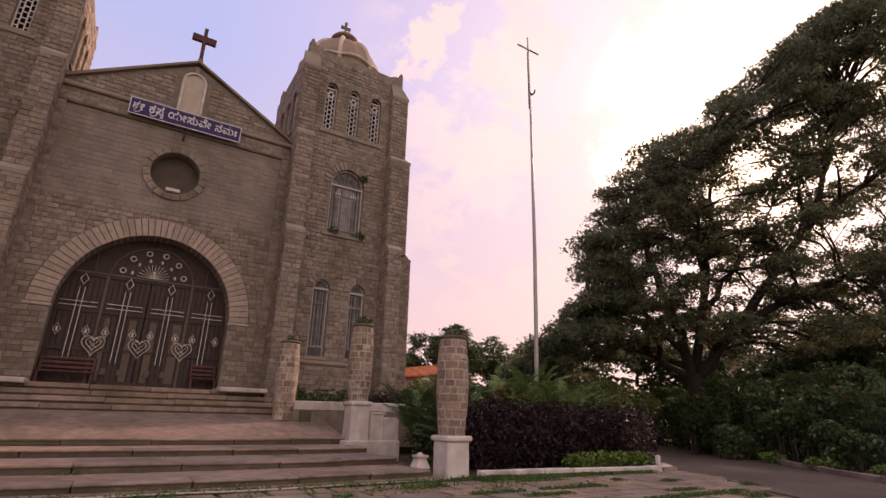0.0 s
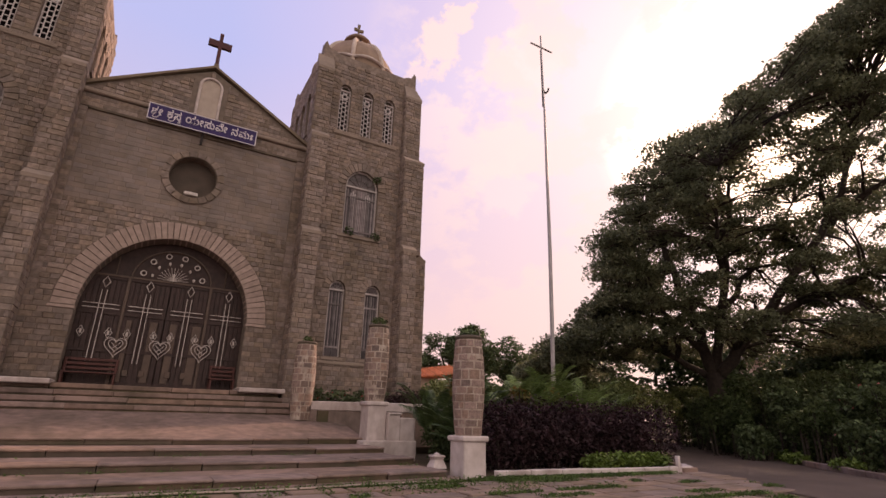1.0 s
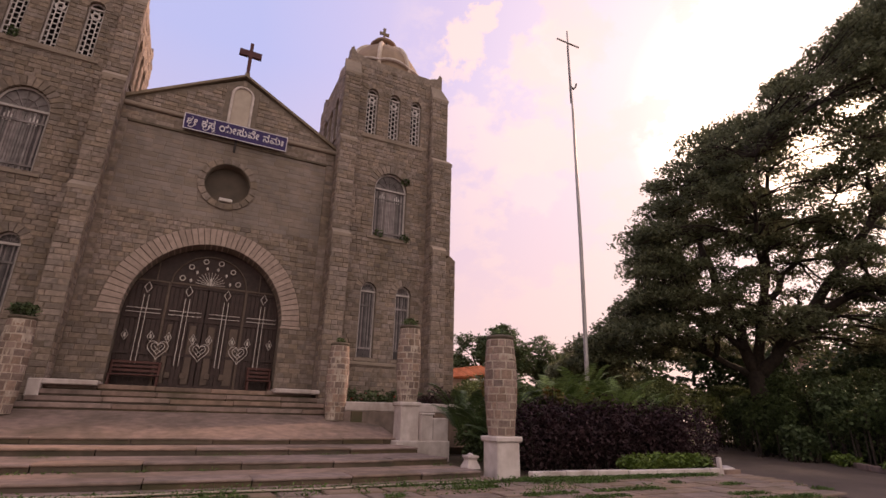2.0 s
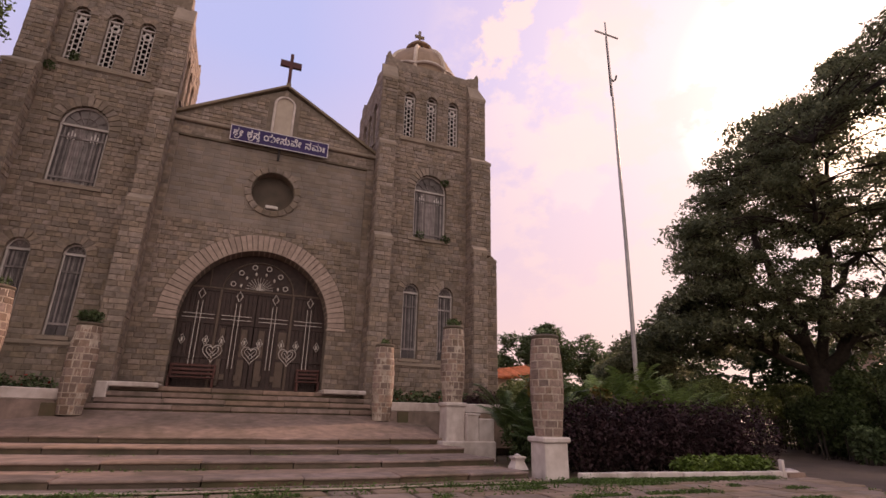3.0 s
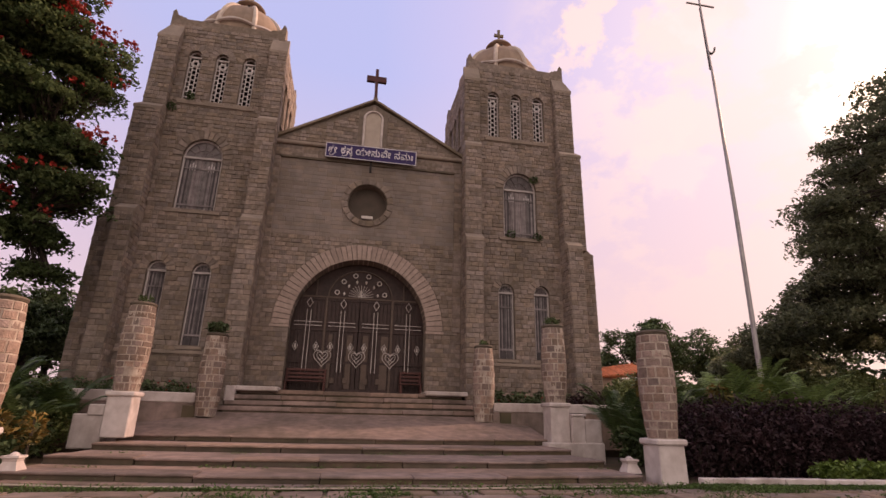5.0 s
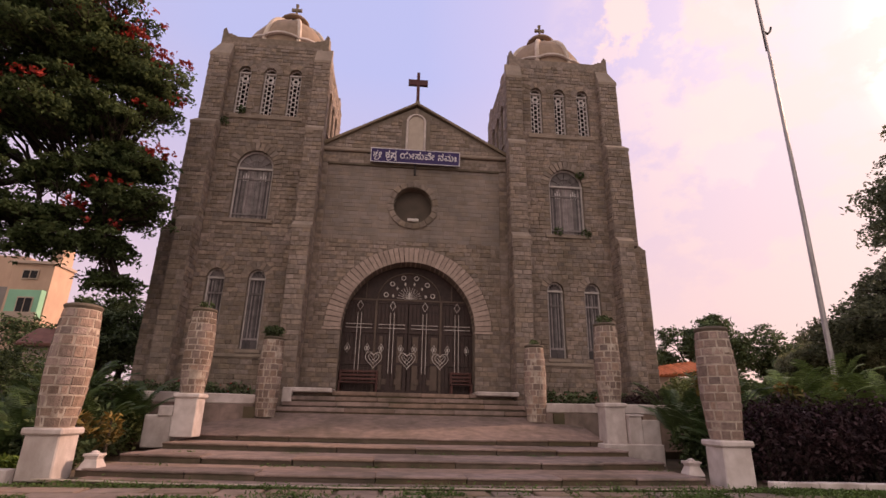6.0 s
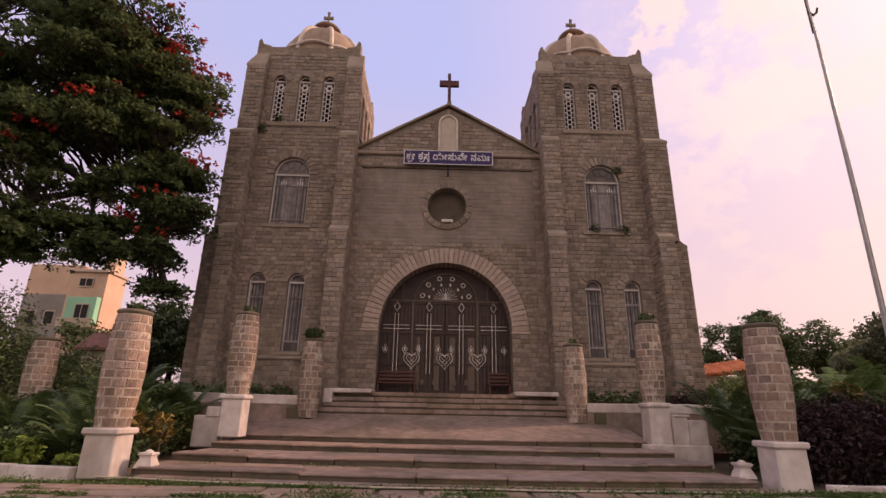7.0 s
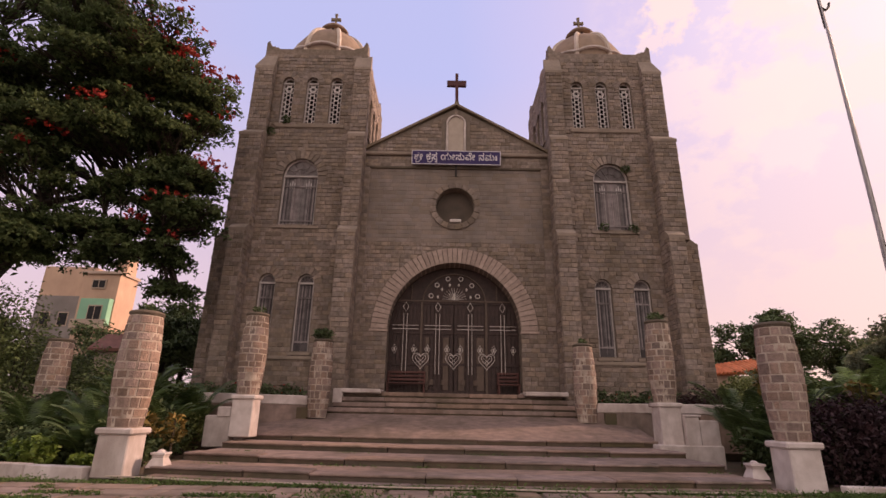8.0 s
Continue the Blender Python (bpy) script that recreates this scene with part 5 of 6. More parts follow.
# purple hedge behind the right-hand bed
for i in range(5):
    xa = 9.1 + i * 1.42
    shrub("purple_hedge", "dense dark purple clipped hedge bush", "hedge", blob_row(xa, 12.7, xa + 1.3, 12.55, 3, 1.0, 0.85, 1.02, 0.12) + blob_row(xa, 13.4, xa + 1.3, 13.3, 2, 0.9, 0.8, 0.95, 0.1), 5200, 0.13, M_PURPLE, "hedge bushes")
# bright green ground cover at the kerb
for i in range(5):
    xa = 11.6 + i * 0.62
    shrub("ground_cover", "low bright lime-green leafy plant", "plant", blob_row(xa, 11.25, xa + 0.5, 11.2, 2, 0.30, 0.36, 0.26, 0.08), 520, 0.16, M_LIME, "lime bedding plants", stems=False)
shrub("ground_cover", "low bright lime-green leafy plant", "plant", blob_row(-9.9, 12.6, -9.2, 12.5, 3, 0.42, 0.38, 0.34, 0.1), 700, 0.16, M_LIME, "lime bedding plants", stems=False)
shrub("ground_cover", "low bright lime-green leafy plant", "plant", blob_row(-8.4, 12.4, -7.8, 12.3, 2, 0.22, 0.3, 0.2, 0.1), 300, 0.14, M_LIME, "lime bedding plants", stems=False)


def palm(x, y, z, h, n, label, mat=None, spread=1.2):
    """A clump of arching feathered fronds."""
    th = thing("palm", label, "plant", "garden palms", at=(x, y, z))
    for i in range(n):
        fr, lv = Soup(), []
        a = rng.uniform(0, 2 * math.pi)
        hh = h * rng.uniform(0.65, 1.1)
        sp = spread * rng.uniform(0.6, 1.2)
        pts = []
        for j in range(9):
            u = j / 8
            r = sp * u ** 1.3
            zz = hh * (1.55 * u - 0.75 * u * u)
            pts.append(Vector((math.cos(a) * r, math.sin(a) * r, zz)))
        fr.add(*tube(pts, [0.02 - 0.0016 * j for j in range(9)], None, 4))
        side = Vector((-math.sin(a), math.cos(a), 0))
        for j in range(26):
            u = 0.25 + 0.75 * j / 26
            k = min(7, int(u * 8))
            p = pts[k].lerp(pts[k + 1], u * 8 - k)
            d = (pts[k + 1] - pts[k]).normalized()
            for sg in (-1, 1):
                L = 0.34 * (1 - 0.5 * abs(u - 0.5) * 2)
                q = p + (side * sg * 0.8 + d * 0.5 + Vector((0, 0, -0.25))) * L
                w = d * 0.022
                lv.append((p - w, p + w, q + w * 0.3, q - w * 0.3))
        for q in lv:
            fr.add(q, [(0, 1, 2, 3)])
        hang("frond", fr.mesh(mat or M_PALM), th)
    return th


PALM_L = "feathery green palm clump in the garden bed"
for x, y, z, h, n in ((12.0, 13.9, 0.4, 2.6, 18), (13.9, 13.8, 0.4, 2.7, 18), (15.3, 13.9, 0.3, 2.5, 16), (9.3, 15.2, 0.3, 2.3, 16), (11.0, 15.4, 0.3, 2.6, 18), (12.6, 15.8, 0.2, 2.5, 18), (14.4, 15.9, 0.2, 3.0, 18), (9.9, 14.2, 0.1, 2.0, 12), (13.4, 14.3, 0.1, 2.6, 14),
                      (-9.2, 14.2, 0, 2.3, 18), (-11.0, 14.4, 0, 2.1, 18), (-9.0, 15.2, 0.2, 2.4, 16), (-13.2, 14.6, 0, 1.9, 16), (-10.3, 16.0, 0, 2.4, 16), (9.2, 13.7, 0.0, 1.7, 12), (-9.4, 16.2, 0.3, 2.9, 18), (-8.9, 17.2, 0.2, 2.2, 16), (-9.6, 17.2, 0.5, 3.0, 18), (-8.9, 13.4, 0.0, 1.4, 14), (-11.8, 15.6, 0.0, 2.2, 16), (-8.3, 15.7, 0.2, 2.0, 16), (-8.2, 17.6, 0.5, 2.2, 16), (9.9, 14.6, 0.6, 2.9, 20), (11.6, 14.4, 0.6, 2.7, 20), (13.2, 14.6, 0.8, 2.9, 20), (14.8, 14.4, 0.6, 2.8, 18), (8.9, 16.1, 0.6, 2.2, 14)):
    palm(x, y, z, h, n, PALM_L, M_PALM_B if x > 10.5 else None)
for x, y, z, r, n in ((9.5, 15.9, 0.9, 0.8, 1100), (10.2, 16.3, 1.1, 1.0, 1300), (12.0, 16.6, 1.1, 1.0, 1300), (9.1, 13.6, 0.6, 0.6, 900), (14.9, 15.0, 1.0, 1.1, 1400),
                      (-8.4, 13.6, 0.55, 0.7, 1000), (-9.8, 13.2, 0.5, 0.7, 1000), (-11.6, 13.4, 0.55, 0.8, 1100), (-13.4, 13.4, 0.6, 0.9, 1100), (-8.9, 16.0, 0.9, 0.9, 1200), (-12.0, 16.0, 0.9, 1.1, 1400), (-14.6, 15.6, 1.0, 1.2, 1500),
                      (-16.5, 15.2, 1.0, 1.3, 1600)):
    shrub("shrub", "dark green leafy garden shrub", "shrub", [(x, y, z, r, r, z), (x + 0.5, y + 0.3, z * 0.8, r * 0.7, r * 0.7, z * 0.8)], n * 2, 0.17, M_BUSH, "garden shrubs")
for x, y, z in ((-7.75, 14.0, 0.95), (-8.1, 13.5, 0.6), (-7.15, 14.2, 0.9), (11.2, 13.9, 2.15), (12.6, 13.9, 2.1), (9.3, 13.9, 2.2), (8.9, 14.2, 2.4)):
    shrub("croton", "yellow and orange variegated croton bush", "shrub", [(x, y, z, 0.36, 0.36, 0.40)], 120, 0.22, M_YELLOW, "crotons", aspect=2.6)
for x, y, z, r in ((-14.7, 17.3, 2.7, 1.3), (-16.3, 17.3, 3.0, 1.6), (-18.3, 17.0, 3.0, 1.9), (-11.2, 18.0, 1.5, 1.4), (-13.6, 19.6, 1.9, 1.7), (-9.2, 18.0, 1.2, 1.1), (12.5, 21.6, 1.65, 0.9), (13.9, 22.4, 1.75, 1.1), (15.4, 22.0, 1.6, 1.1)):
    shrub("tall_shrub", "tall loose green shrub behind the garden pillars", "shrub", [(x, y, z, r, r, z), (x + 0.7, y - 0.4, z * 0.8, r * 0.7, r * 0.7, z * 0.7), (x - 0.6, y + 0.3, z * 1.1, r * 0.6, r * 0.6, z * 0.6)], 5200, 0.15, M_SHRUB2, "tall shrubs")
shrub("purple_bush", "dark purple bush at the church's corner", "shrub", [(9.9, 19.9, 2.0, 0.6, 0.5, 0.62), (10.5, 20.1, 1.8, 0.5, 0.5, 0.5), (9.3, 20.0, 1.9, 0.4, 0.4, 0.4)], 1500, 0.14, M_PURPLE, stems=False)
# flower bed against the church
for i, x in enumerate((-10.5, -9.4, -8.3, -7.2, -6.1, 6.3, 7.3, 8.3, 9.3, 10.6)):
    th = shrub("bedding_bush", "low dark green bush with a few red flowers", "shrub", [(x, 20.9, 1.95, 0.62, 0.5, 0.5)], 700, 0.14, M_BUSH, "church bed bushes", flowers=(12, 0.12, M_FLOWER), stems=False)
bm = bmesh.new()
box(bm, -14.5, -5.0, 19.6, 22.3, 0.0, 1.55)
box(bm, 6.0, 13.5, 19.4, 22.3, 0.0, 1.55)
me = bpy.data.meshes.new("raised_bed")
bm.to_mesh(me)
bm.free()
me.materials.append(M_SOIL)
tagged(new("raised_bed", me), "raised bed of dark soil against the church", "flower bed", kind="structure")
# ferns on the pillars
for x, y, z, r, n in ((-4.68, 19.75, 4.30, 0.42, 260), (7.20, 16.95, 4.66, 0.3, 130), (-6.32, 16.95, 4.66, 0.26, 60), (5.42, 19.75, 4.2, 0.18, 50), (7.62, 11.62, 3.62, 0.24, 60), (-6.98, 11.72, 3.66, 0.2, 60)):
    shrub("pillar_plant", "small tufted plant growing on top of a pillar", "plant", [(x, y, z, r, r, r * 0.55)], n, 0.2, M_BUSH, "pillar plants", stems=False, aspect=3.5)
for x, z in ((-8.85, 14.75), (-8.15, 15.42), (8.75, 12.95), (7.5, 9.9), (8.85, 9.85)):
    shrub("wall_weed", "small weed rooted in the church wall", "plant", [(x, YT - 0.12, z, 0.25, 0.14, 0.24)], 110, 0.12, M_BUSH, "wall weeds", stems=False)


# ---- trees ----
def limb(s, p, q, r0, r1, sag=0.0, n=6):
    p, q = Vector(p), Vector(q)
    pts = []
    for i in range(n + 1):
        u = i / n
        k = p.lerp(q, u) + Vector((rng.uniform(-1, 1), rng.uniform(-1, 1), 0)) * 0.04 * (q - p).length * math.sin(math.pi * u)
        k.z += sag * math.sin(math.pi * u)
        pts.append(k)
    s.add(*tube(pts, [r0 + (r1 - r0) * i / n for i in range(n + 1)], None, 7))
    return pts


def tree(name, label, at, fork, limbs, blobs, n, size, leaf, trunk_r, flat=0.7, aspect=1.9):
    th = thing(name, label, "tree", at=at)
    s = Soup()
    o = Vector(at)
    base = [(0, 0, -0.1), (0.05, 0, 0.6), tuple(Vector(fork) - o)]
    s.add(*tube(base, [trunk_r * 1.35, trunk_r, trunk_r * 0.8], None, 10))
    hang("trunk", s.mesh(M_BARK, smooth=True), th)
    f = Vector(fork) - o
    for q, r in limbs:
        br = Soup()
        q = Vector(q) - o
        pts = limb(br, f, q, r, r * 0.45, sag=(q - f).length * 0.08)
        # finer boughs to the clumps near this limb's end
        near = sorted(blobs, key=lambda b: (Vector(b[:3]) - o - q).length)[:6]
        for b in near:
            limb(br, pts[rng.randint(3, 6)], Vector(b[:3]) - o, r * 0.4, 0.03, sag=0.3, n=5)
        hang("limb", br.mesh(M_BARK, smooth=True), th)
    c = in_blobs(blobs, n, 0.35, 0.5)
    # gather the leaves in sprays so that light shows between them
    k = n // 9
    seeds = c[nrng.choice(n, k, replace=False)]
    c = seeds[nrng.randint(0, k, n)] + nrng.normal(size=(n, 3)) * np.array([0.42, 0.42, 0.16]) * size * 1.9
    hang("crown", leaf_mesh(c - np.array(at), size, leaf, "crown", flat=flat, aspect=aspect), th)
    return th


def crown_blobs(shapes, per, r, squash=0.42):
    """Flat clumps filling larger ellipsoids."""
    res = []
    for x, y, z, a, b, c in shapes:
        for _ in range(per):
            d = Vector((rng.gauss(0, 1), rng.gauss(0, 1), rng.gauss(0, 1))).normalized() * rng.uniform(0.55, 1.0)
            q = r * rng.uniform(0.7, 1.35)
            res.append((x + d.x * a, y + d.y * b, z + d.z * c, q, q, q * squash))
    return res


def spray_leaves(clumps, cover, size, thick=0.22):
    """Leaf centres gathered in shallow domed sprays (x, y, z, radius); cover: leaves for each square metre of spray."""
    res = []
    for x, y, z, r, thin in clumps:
        n = int(cover * thin * math.pi * r * r)
        a = nrng.uniform(0, 2 * math.pi, n)
        # a ragged rim: the reach changes with the bearing
        lobes = 1 + 0.28 * np.sin(3 * a + nrng.uniform(0, 6)) + 0.16 * np.sin(7 * a + nrng.uniform(0, 6))
        q = np.sqrt(nrng.uniform(size=n)) * lobes
        zz = z + r * 0.30 * (1 - q ** 2) + nrng.normal(size=n) * thick * r * 0.55
        res.append(np.stack([x + r * q * np.cos(a), y + r * q * np.sin(a), zz], 1))
    return np.concatenate(res)


def spread_tree(name, label, at, trunk, limbs, clumps, cover, size, leaf, flowers=None, flat=0.45, aspect=2.0):
    """A tree of thick limbs, finer boughs to every spray, and a crown of sprays. trunk: points and radii; limbs: lists of points with a first radius."""
    th = thing(name, label, "tree", at=at)
    o = Vector(at)
    s = Soup()
    s.add(*tube([Vector(p) - o for p, _ in trunk], [r for _, r in trunk], None, 12))
    hang("trunk", s.mesh(M_BARK, smooth=True), th)
    joints = []
    for k, (pts, r) in enumerate(limbs):
        path = []
        for p, q in zip(pts, pts[1:]):
            p, q = Vector(p), Vector(q)
            path += [p.lerp(q, i / 4) + Vector((rng.uniform(-1, 1), rng.uniform(-1, 1), rng.uniform(-0.6, 0.6))) * 0.035 * (q - p).length * (i > 0) for i in range(4)]
        path.append(Vector(pts[-1]))
        joints += [(p, k, r * (1 - 0.7 * i / len(path))) for i, p in enumerate(path) if i > 1]
        limbs[k] = (path, r)
    boughs = [Soup() for _ in limbs]
    for k, (path, r) in enumerate(limbs):
        boughs[k].add(*tube([p - o for p in path], [r * (1 - 0.72 * i / (len(path) - 1)) for i in range(len(path))], None, 8))
    for x, y, z, q, _ in clumps:
        c = Vector((x, y, z - 0.1 * q))
        p, k, r = min(joints, key=lambda j: (j[0] - c).length + 0.8 * max(0.0, j[0].z - c.z))
        pts = limb(boughs[k], p - o, c - o, min(0.12, r * 0.55), 0.022, sag=(c - p).length * 0.10, n=6)
        for _ in range(6):
            e = c - o + Vector((rng.uniform(-1, 1) * q * 0.8, rng.uniform(-1, 1) * q * 0.8, rng.uniform(0.0, 0.25) * q))
            limb(boughs[k], pts[rng.randint(3, 5)], e, 0.026, 0.009, n=3)
    for b in boughs:
        hang("limb", b.mesh(M_BARK, smooth=True), th)
    c = spray_leaves(clumps, cover, size)
    hang("crown", leaf_mesh(c - np.array(at), size, leaf, "crown", flat=flat, aspect=aspect), th)
    if flowers:
        n, fsize, mat, keep = flowers
        heads = [q for q in clumps if keep(q)]
        c = []
        for _ in range(n):
            x, y, z, r, _ = rng.choice(heads)
            a, u = rng.uniform(0, 2 * math.pi), rng.uniform(0.3, 1.05)
            # flower heads stand on the sunny outside of the sprays
            x, y, z = x + 0.25 * r, y - 0.40 * r, z + 0.30 * r
            c += [(x + r * u * math.cos(a) + rng.gauss(0, 0.07), y + r * u * math.sin(a) + rng.gauss(0, 0.07), z + 0.34 * r * (1 - 0.8 * u * u) + 0.08 + rng.gauss(0, 0.06)) for _ in range(7)]
        hang("blossom", leaf_mesh(np.array(c) - np.array(at), fsize, mat, "flowers", flat=0.2, aspect=1.4), th)
    return th


# the great spreading tree by the drive: its crown climbs from low boughs near the church to a high dome over the drive
RT = Vector((28.8, 17.6, 0))
RAIN_S, RAIN_D = Vector((0.521, -0.853, 0)), Vector((0.853, 0.521, 0))
RAIN_TOP = [(-12.5, 4.6), (-10.3, 6.0), (-8.7, 7.3), (-7.0, 8.7), (-6.0, 10.2), (-5.3, 14.4), (-4.2, 17.4), (-1.3, 19.7), (2.1, 20.6), (3.2, 22.2), (6.7, 24.2), (7.6, 25.6), (11.0, 27.2), (15.0, 26.5), (20.0, 23.0)]


def rain_clumps():
    res = []
    tx, tz = [p[0] for p in RAIN_TOP], [p[1] for p in RAIN_TOP]

    def put(s, d, z, r, thin=1.0):
        p = RT + RAIN_S * s * (1 + d / 33) + RAIN_D * d
        res.append((p.x, p.y, z, r, thin))
    # the outer roof of sprays, in overlapping layers
    for _ in range(330):
        s = rng.uniform(-11.5, 18)
        top = float(np.interp(s, tx, tz))
        d = rng.uniform(-1, 1) * 8.5 * math.sqrt(max(0.05, 1 - (s / 19) ** 2)) * min(1.0, 0.25 + top / 16)
        dome = 1.45 + (top - 1.45) * (1 - abs(d) / 31)
        layer = rng.choice((0.35, 0.5, 1.3, 2.2, 3.2))
        put(s, d, max(4.6, dome - layer - rng.uniform(0, 0.5)), rng.uniform(0.7, 1.45), 0.55 if layer == 0.35 else rng.uniform(0.7, 1.0))
    # hanging skirts of the dense side towards the church
    for _ in range(125):
        s = -5.5 + 6.1 * rng.random() ** 1.2
        top = float(np.interp(s, tx, tz))
        d = rng.uniform(-6.5, 6.5)
        z = rng.uniform(5.2, max(5.6, 1.45 + (top - 1.45) * (1 - abs(d) / 31) - 1.5))
        put(s, d, z, rng.uniform(0.75, 1.4), rng.uniform(0.55, 1.0))
    # low boughs reaching towards the church
    for _ in range(64):
        s = rng.uniform(-11.5, -4.8)
        top = float(np.interp(s, tx, tz))
        put(s, rng.uniform(-2.5, 5.0), rng.uniform(4.3, max(4.5, top - 0.4)), rng.uniform(0.6, 1.0), 0.65)
    # thinner storeys under the open side
    for z0, n in ((8.2, 64), (10.8, 54), (13.6, 48), (16.6, 40), (19.4, 30), (6.0, 50)):
        for _ in range(n):
            s = rng.uniform(0.5 if z0 < 17 else 5.0, 17)
            put(s, rng.uniform(-6.0, 7.0), z0 + rng.uniform(-0.7, 0.7) + 0.05 * s, rng.uniform(0.7, 1.5), rng.uniform(0.35, 0.9))
    return res


def rt(s, d, z):
    p = RT + RAIN_S * s + RAIN_D * d
    return (p.x, p.y, z)


spread_tree("rain_tree", "huge dark spreading tree with layered feathery foliage", tuple(RT), [(rt(0, 0, -0.1), 0.85), (rt(0.05, 0, 0.8), 0.62), (rt(-0.1, 0, 3.0), 0.52), (rt(-0.2, 0, 4.2), 0.50)],
            [([rt(-0.2, 0, 4.0), rt(-0.9, 0.3, 7.5), rt(-2.0, 0.6, 11.5), rt(-3.0, 0.4, 15.5)], 0.36), ([rt(-0.1, 0, 3.9), rt(1.6, -0.4, 6.0), rt(4.4, -0.6, 9.4), rt(7.5, -0.5, 14.0), rt(9.5, 0, 19.5)], 0.36),
             ([rt(0.0, 0, 4.2), rt(0.8, 0.6, 8.5), rt(1.6, 1.0, 13.0), rt(2.6, 0.8, 17.5)], 0.30), ([rt(-0.4, 0, 3.9), rt(-2.6, -0.2, 5.4), rt(-5.4, -0.2, 6.3), rt(-9.0, 0, 5.4)], 0.20),
             ([rt(-0.5, 0, 5.4), rt(-2.6, 0.4, 8.0), rt(-4.6, 0.4, 11.5), rt(-5.2, 0.2, 13.8)], 0.22), ([rt(2.6, -0.5, 7.0), rt(6.5, -1.5, 8.6), rt(11, -2.0, 10.0), rt(15, -2, 11.5)], 0.22),
             ([rt(0.6, 0.4, 7.0), rt(0.8, -2.5, 11.0), rt(1.5, -4.8, 15.0)], 0.20), ([rt(0.7, 0.6, 8.0), rt(3.5, 3.6, 12.0), rt(6.0, 5.5, 16.0)], 0.20), ([rt(6.2, -0.6, 12.0), rt(10.5, -1.0, 15.0), rt(14.5, -1.0, 18.5)], 0.20)],
            rain_clumps(), 128, 0.21, M_LEAF)

# tulip tree with scarlet flowers
LT = (-20.6, 18.0, 0)


def tulip_clumps():
    res = []
    # (x, y, z, half-widths, sprays) of the crown's storeys
    for x, y, z, a, b, c, n in ((-14.2, 17.6, 16.2, 3.3, 2.4, 1.9, 46), (-11.9, 18.5, 14.6, 1.9, 1.9, 1.9, 34), (-10.7, 19.0, 13.6, 0.9, 1.5, 1.2, 14), (-12.3, 18.4, 12.4, 1.7, 1.8, 0.8, 20), (-11.0, 18.9, 10.5, 1.7, 1.4, 0.7, 22),
                                (-13.6, 17.6, 11.6, 1.9, 1.6, 0.55, 18), (-16.2, 16.4, 11.6, 2.2, 1.8, 0.8, 20), (-10.9, 19.0, 8.7, 1.5, 1.3, 0.8, 18), (-11.0, 18.9, 7.0, 1.0, 1.0, 0.5, 8), (-13.2, 17.8, 7.7, 1.8, 1.2, 0.35, 11),
                                (-15.6, 16.6, 7.0, 2.0, 1.4, 0.6, 13), (-17.8, 16.2, 9.4, 1.8, 1.6, 0.9, 10), (-18.4, 16.6, 14.6, 2.6, 2.2, 2.2, 26), (-16.5, 17.2, 18.4, 2.6, 2.2, 1.0, 22), (-11.0, 19.6, 5.9, 0.7, 0.7, 0.3, 5), (-14.4, 17.4, 9.2, 0.8, 0.8, 0.3, 3), (-14.5, 17.2, 13.9, 3.0, 2.0, 1.5, 34), (-12.2, 18.4, 9.5, 1.8, 1.4, 0.7, 15), (-15.6, 16.8, 10.1, 1.8, 1.4, 0.5, 9), (-17.6, 16.5, 12.6, 2.0, 1.8, 1.2, 18), (-14.6, 17.2, 7.9, 2.4, 1.2, 0.4, 10), (-15.2, 16.8, 6.7, 2.4, 1.3, 0.45, 17), (-12.7, 18.0, 6.9, 1.6, 1.0, 0.45, 9)):
        for _ in range(int(n * 1.3)):
            d = Vector((rng.gauss(0, 1), rng.gauss(0, 1), rng.gauss(0, 1))).normalized() * rng.uniform(0.3, 1.0)
            res.append((x + d.x * a, y + d.y * b, z + d.z * c * 1.15, rng.uniform(0.55, 0.95), rng.uniform(0.6, 1.1)))
    return res


spread_tree("tulip_tree", "broad green tree dotted with scarlet flower clusters", LT, [((-20.6, 18.0, -0.1), 0.70), ((-20.2, 18.2, 1.0), 0.55), ((-19.2, 18.7, 4.0), 0.48), ((-17.7, 19.2, 7.0), 0.44)],
            [([(-17.8, 19.1, 6.8), (-17.1, 19.6, 9.6), (-17.2, 19.5, 12.2), (-16.2, 18.6, 15.5)], 0.42), ([(-17.2, 19.5, 9.4), (-15.6, 19.8, 10.0), (-13.6, 19.2, 10.4), (-11.6, 19.0, 10.3)], 0.20),
             ([(-17.2, 19.5, 11.5), (-14.8, 18.8, 13.2), (-12.4, 18.6, 14.4)], 0.20), ([(-18.2, 19.0, 6.2), (-15.6, 18.0, 7.0), (-13.0, 18.0, 7.4), (-11.2, 18.8, 7.6)], 0.14), ([(-17.2, 19.5, 12.0), (-18.4, 17.8, 14.6), (-18.6, 17.0, 16.5)], 0.2)],
            tulip_clumps(), 150, 0.20, M_LEAF_L, flowers=(460, 0.165, M_FLOWER, lambda q: (q[0] + 14) * 0.6 + (q[2] - 12) * 0.8 > 4.0 or (q[0] > -10.4 and q[2] > 10.3) or rng.random() < 0.06))

